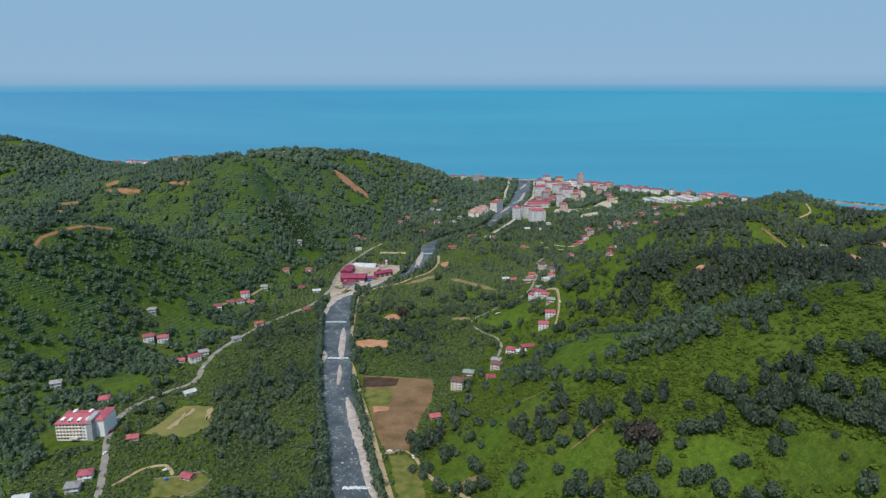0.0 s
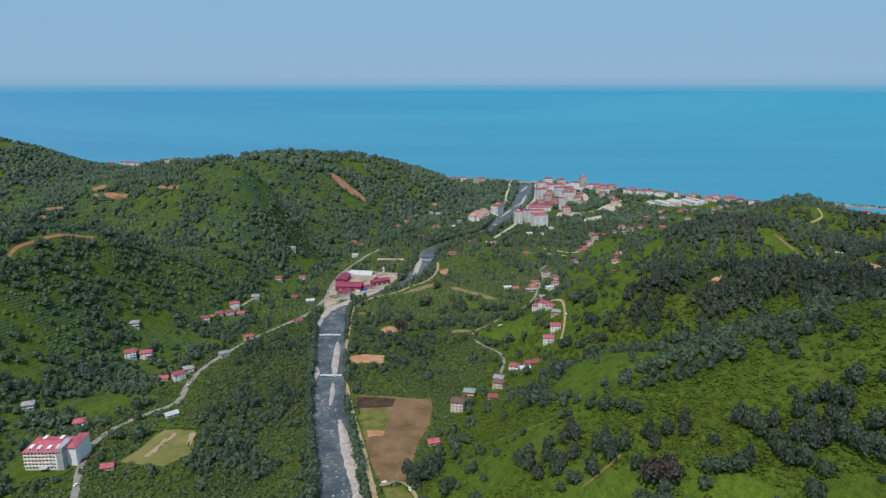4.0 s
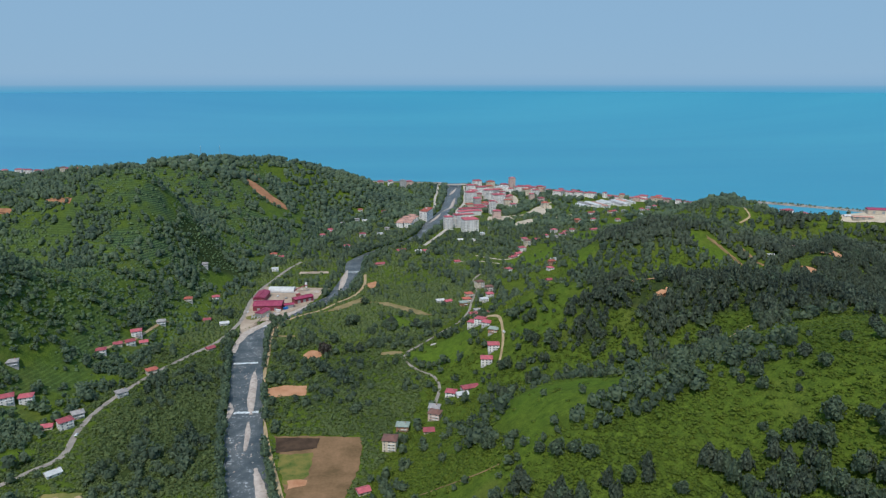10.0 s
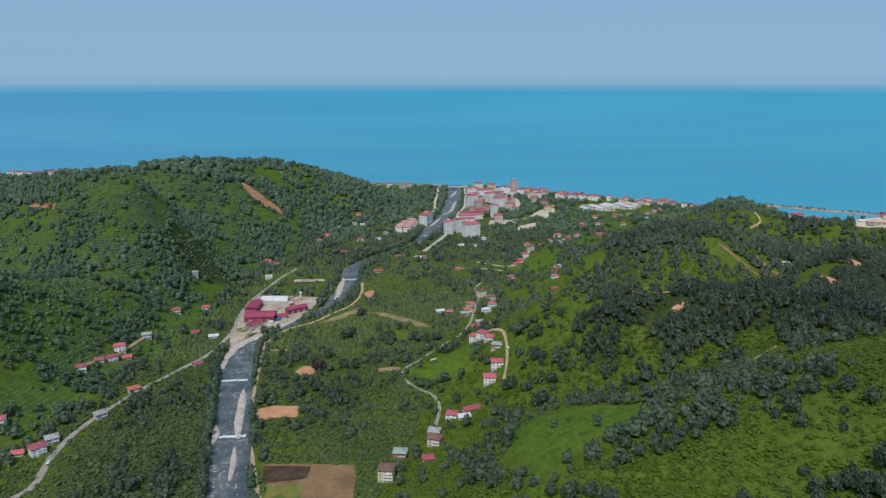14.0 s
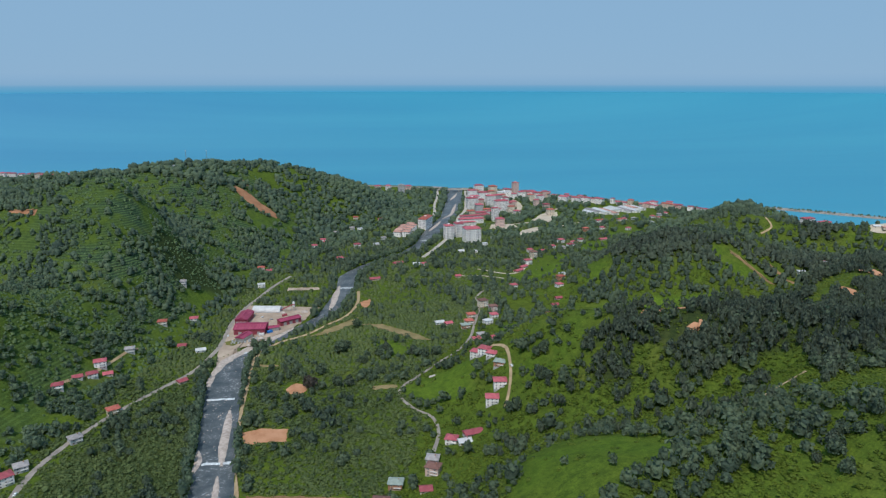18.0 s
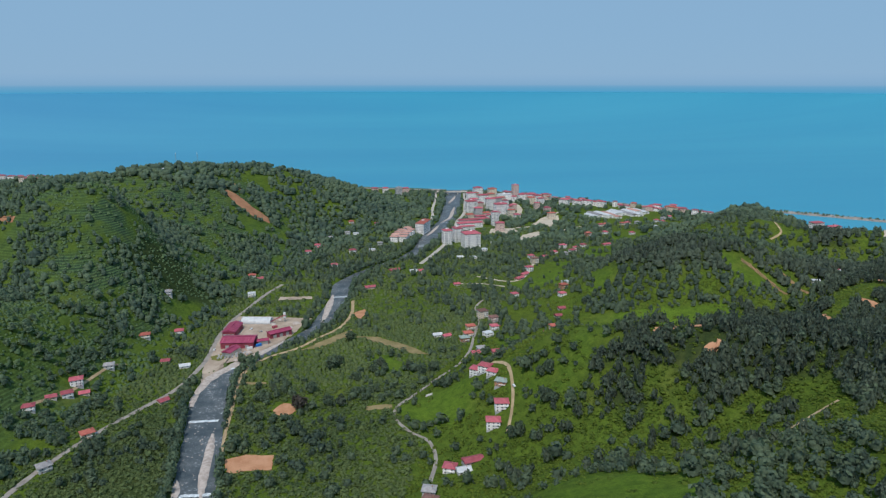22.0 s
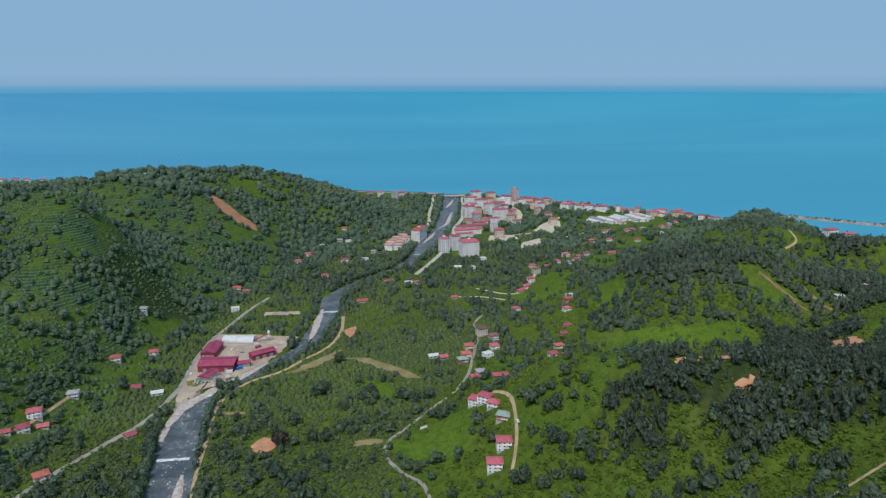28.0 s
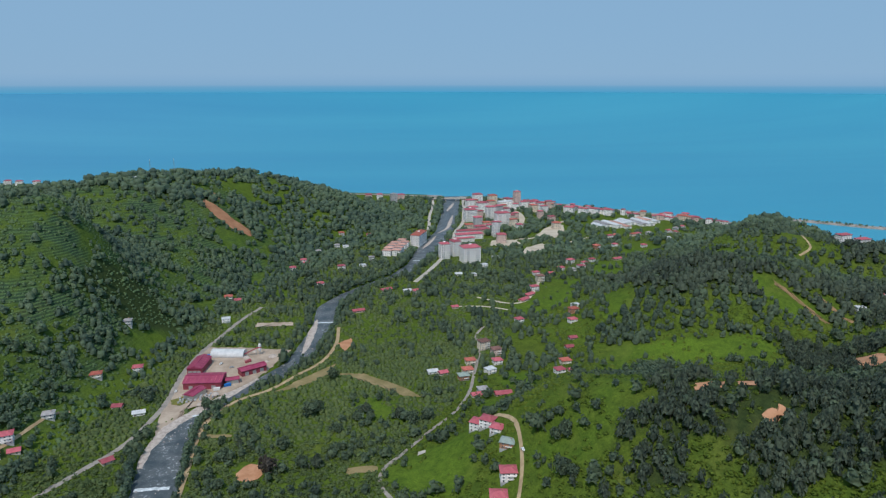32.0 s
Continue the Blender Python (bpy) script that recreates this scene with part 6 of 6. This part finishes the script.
size = rng.uniform(0.5, 1.35, len(x)) * np.where(rng.random(len(x)) < 0.06, 1.5, 1.0)
hazel = (~on_left & ~on_right) | in_any(ORCHARDS, x, y)
slope = on_right & (y < 560) & (x < 420)
high = np.where(hazel, 2.5, np.where(slope, 1.35, np.where(on_right, 1.7, 2.1))) * size
wide = np.where(hazel, 4.5, np.where(slope, 3.9, np.where(on_right, 3.9, 4.4))) * size
for nm, s, pr, mt, lab in (("orchard", hazel & (y < 800), NEAR_BUSHES, M_HAZEL, "hazel orchard of rounded bushes on the valley floor"), ("far_orchard", hazel & (y >= 800), FAR_BUSHES, M_HAZEL, "distant hazel orchard on the valley floor"),
                           ("scrub", ~hazel & ~on_left & (y < 720), NEAR_BUSHES, M_BUSH, "bright green scrub on the slopes"), ("far_scrub", ~hazel & ~on_left & (y >= 720), FAR_BUSHES, M_BUSH, "distant bright scrub on the slopes"),
                           ("hill_scrub", ~hazel & on_left, FAR_BUSHES, M_HAZY_TEA, "tea bushes and scrub on the hillside")):
    plant(nm, x[s], y[s], high[s], wide[s], pr, mt, lab, "shrubs", rng, stem=0.0)

# tea: low bushes in rows along the contours of the left hill
x, y = jitter_grid(-800, 60, 560, 1330, 2.9)
z = land(x, y)
lane = np.sin((z + 1.5 * wander(x, y, 0.02)) * 1.75)
s = (x < np.interp(y, *LEFT_FOOT) - 25) & (z > 20) & (lane > 0.25) & ~in_any(MEADOWS_LEFT, x, y) & free_of(x, y, 0.5)
x, y = x[s], y[s]
s = (wander(x + 11, y + 31, 0.012) < 0.1) | in_any(TEA, x, y)
x, y = x[s], y[s]
h = rng.uniform(0.9, 1.6, len(x))
plant("tea_rows", x, y, h, rng.uniform(2.4, 3.4, len(x)), FAR_BUSHES, M_HAZY_TEA, "rows of clipped tea bushes along the contours", "tea bushes", rng, stem=0.0)


# salt-hardy shrubs along the breakwater
pts = [q for q in line_bw for _ in range(2)]
x, y = np.array([q.x for q in pts]) + rng.uniform(-4, 4, len(pts)), np.array([q.y for q in pts]) + rng.uniform(-3, 3, len(pts))
h = rng.uniform(1.5, 4.5, len(pts))
bz = h * 0 + 3.0
plant("breakwater_shrubs", x, y, h, h * 1.5, FAR_BUSHES, M_HAZY_LEAF, "low shrubs growing on the breakwater rocks", "shrubs", rng, stem=0.0, base=bz)


# single trees on the nearest slope, each a thing with its trunk and crown
def mesh_of(name, v, f, mat):
    me = bpy.data.meshes.new(name)
    me.from_pydata([tuple(q) for q in v], [], [tuple(int(i) for i in t) for t in f])
    me.polygons.foreach_set("use_smooth", np.ones(len(f), bool))
    me.materials.append(mat)
    me.update()
    return me


def limb_mesh(rng):
    v, f = [], []
    tv, tf = trunk_tri(6)
    for k in range(5):
        a = 2 * math.pi * k / 5 + rng.uniform(-0.3, 0.3)
        d = Vector((math.cos(a) * 0.7, math.sin(a) * 0.7, 0.8)).normalized()
        q = d.to_track_quat("Z", "Y")
        o = len(v)
        for c in tv:
            w = q @ Vector((c[0] * 0.013, c[1] * 0.013, c[2] * 0.26))
            v.append((w.x, w.y, w.z + 0.28))
        f += [tuple(int(i) + o for i in t) for t in tf]
    return v, f


TREE_KINDS = []
for k in range(7):
    pv, pf = NEAR_TREES[k % 5] if k < 4 else NEAR_TREES[4] if k == 6 else TALL_PINES[k - 4]
    cv = pv.copy()
    cv[:, 2] = cv[:, 2] * 0.84 + 0.16
    tv, tf = trunk_tri(7)
    TREE_KINDS.append((mesh_of("crown", cv, pf, M_COPPER if k == 6 else M_CROWN if k < 4 else M_PINE), mesh_of("trunk", tv * (0.026, 0.026, 0.5), tf, M_BARK), mesh_of("limbs", *limb_mesh(rng), M_BARK)))


def tree(x, y, h, w, k, label):
    root = new("tree")
    cm, tm, lm = TREE_KINDS[k]
    for nm, me in (("crown", cm), ("trunk", tm), ("limbs", lm)):
        o = new(nm, me)
        o.parent = root
    root.matrix_basis = Matrix.LocRotScale((x, y, ground_z(x, y) - 0.4), Euler((0, 0, random.uniform(0, 6.28))), (w, w, h))
    return tagged(root, label, "tree", group="trees on the near slope")


for spots in (TREES_MEADOW, TREES_MIDSLOPE, TREES_SHOULDER, TREES_BROW, TREES_EDGE):
    for i, (a, b, h, w) in enumerate(spots):
        tall = h > 14
        h, w = (10.5 + 0.15 * h, 6.0 + 0.15 * w) if tall else (h, min(w, 9.0))
        k = random.choice((4, 5)) if tall and i % 3 else random.randrange(4)
        if tall and i % 2 == 0:
            tree(a + random.uniform(-3, 3), b + random.uniform(6, 9), h * random.uniform(0.85, 1.05), w, random.choice((k, 1)), "dark tree in a clump on the grassy slope")
        tree(a, b, h, w, k, "tall dark green broadleaf tree on the grassy slope" if k < 4 else "tall dark pine on the grassy slope")
for a, b in ((115, 369), (123, 366)):
    tree(a, b, 17, 14, 6, "broad tree with dull purple-brown leaves on the slope")
for a, b, h in ((151, 689, 13), (143, 666, 14), (120, 651, 13), (146, 692, 10), (116, 655, 11), (148, 660, 10)):
    tree(a, b, h, h * 0.72, random.randrange(4), "single tall dark green tree beside the meadow")
VALLEY_TREES = [(-47, 756, 15, 13), (-23, 759, 12, 8.7), (-12, 758, 13, 10), (-114, 870, 13, 10), (-23, 841, 14, 13), (-18, 846, 13, 11), (-7, 913, 13, 9.7), (24, 840, 12, 8.7), (62, 817, 13, 10), (74, 822, 11, 8.5), (2, 808, 10, 7.3), (-40, 788, 12, 9.8), (-73, 795, 9, 5), (-88, 800, 9, 6.7), (80, 778, 10, 10), (-83, 777, 10, 12), (-106, 869, 11, 10), (52, 830, 11, 9), (16, 828, 9, 8.3), (28, 827, 9, 7.6), (-88, 751, 10, 9), (-78, 739, 9, 7.6)]
for i, (a, b, h, w) in enumerate(VALLEY_TREES):
    tagged(tree(a, b, h, w, 6 if i == 0 else (0, 1, 4, 2, 3)[i % 5], "single dark tree standing among the orchards"), "single olive-brown tree beside bare earth" if i == 0 else "single dark tree standing among the orchards", "tree", group="single trees of the valley floor")
for i, (a, b, h, w) in enumerate(NEAR_SPOTS[:260]):
    k = random.randrange(6)
    tree(a, b, h * 0.9, w * 0.9, k, "dark green broadleaf tree on the scrubby slope" if k < 4 else "dark pine on the scrubby slope")
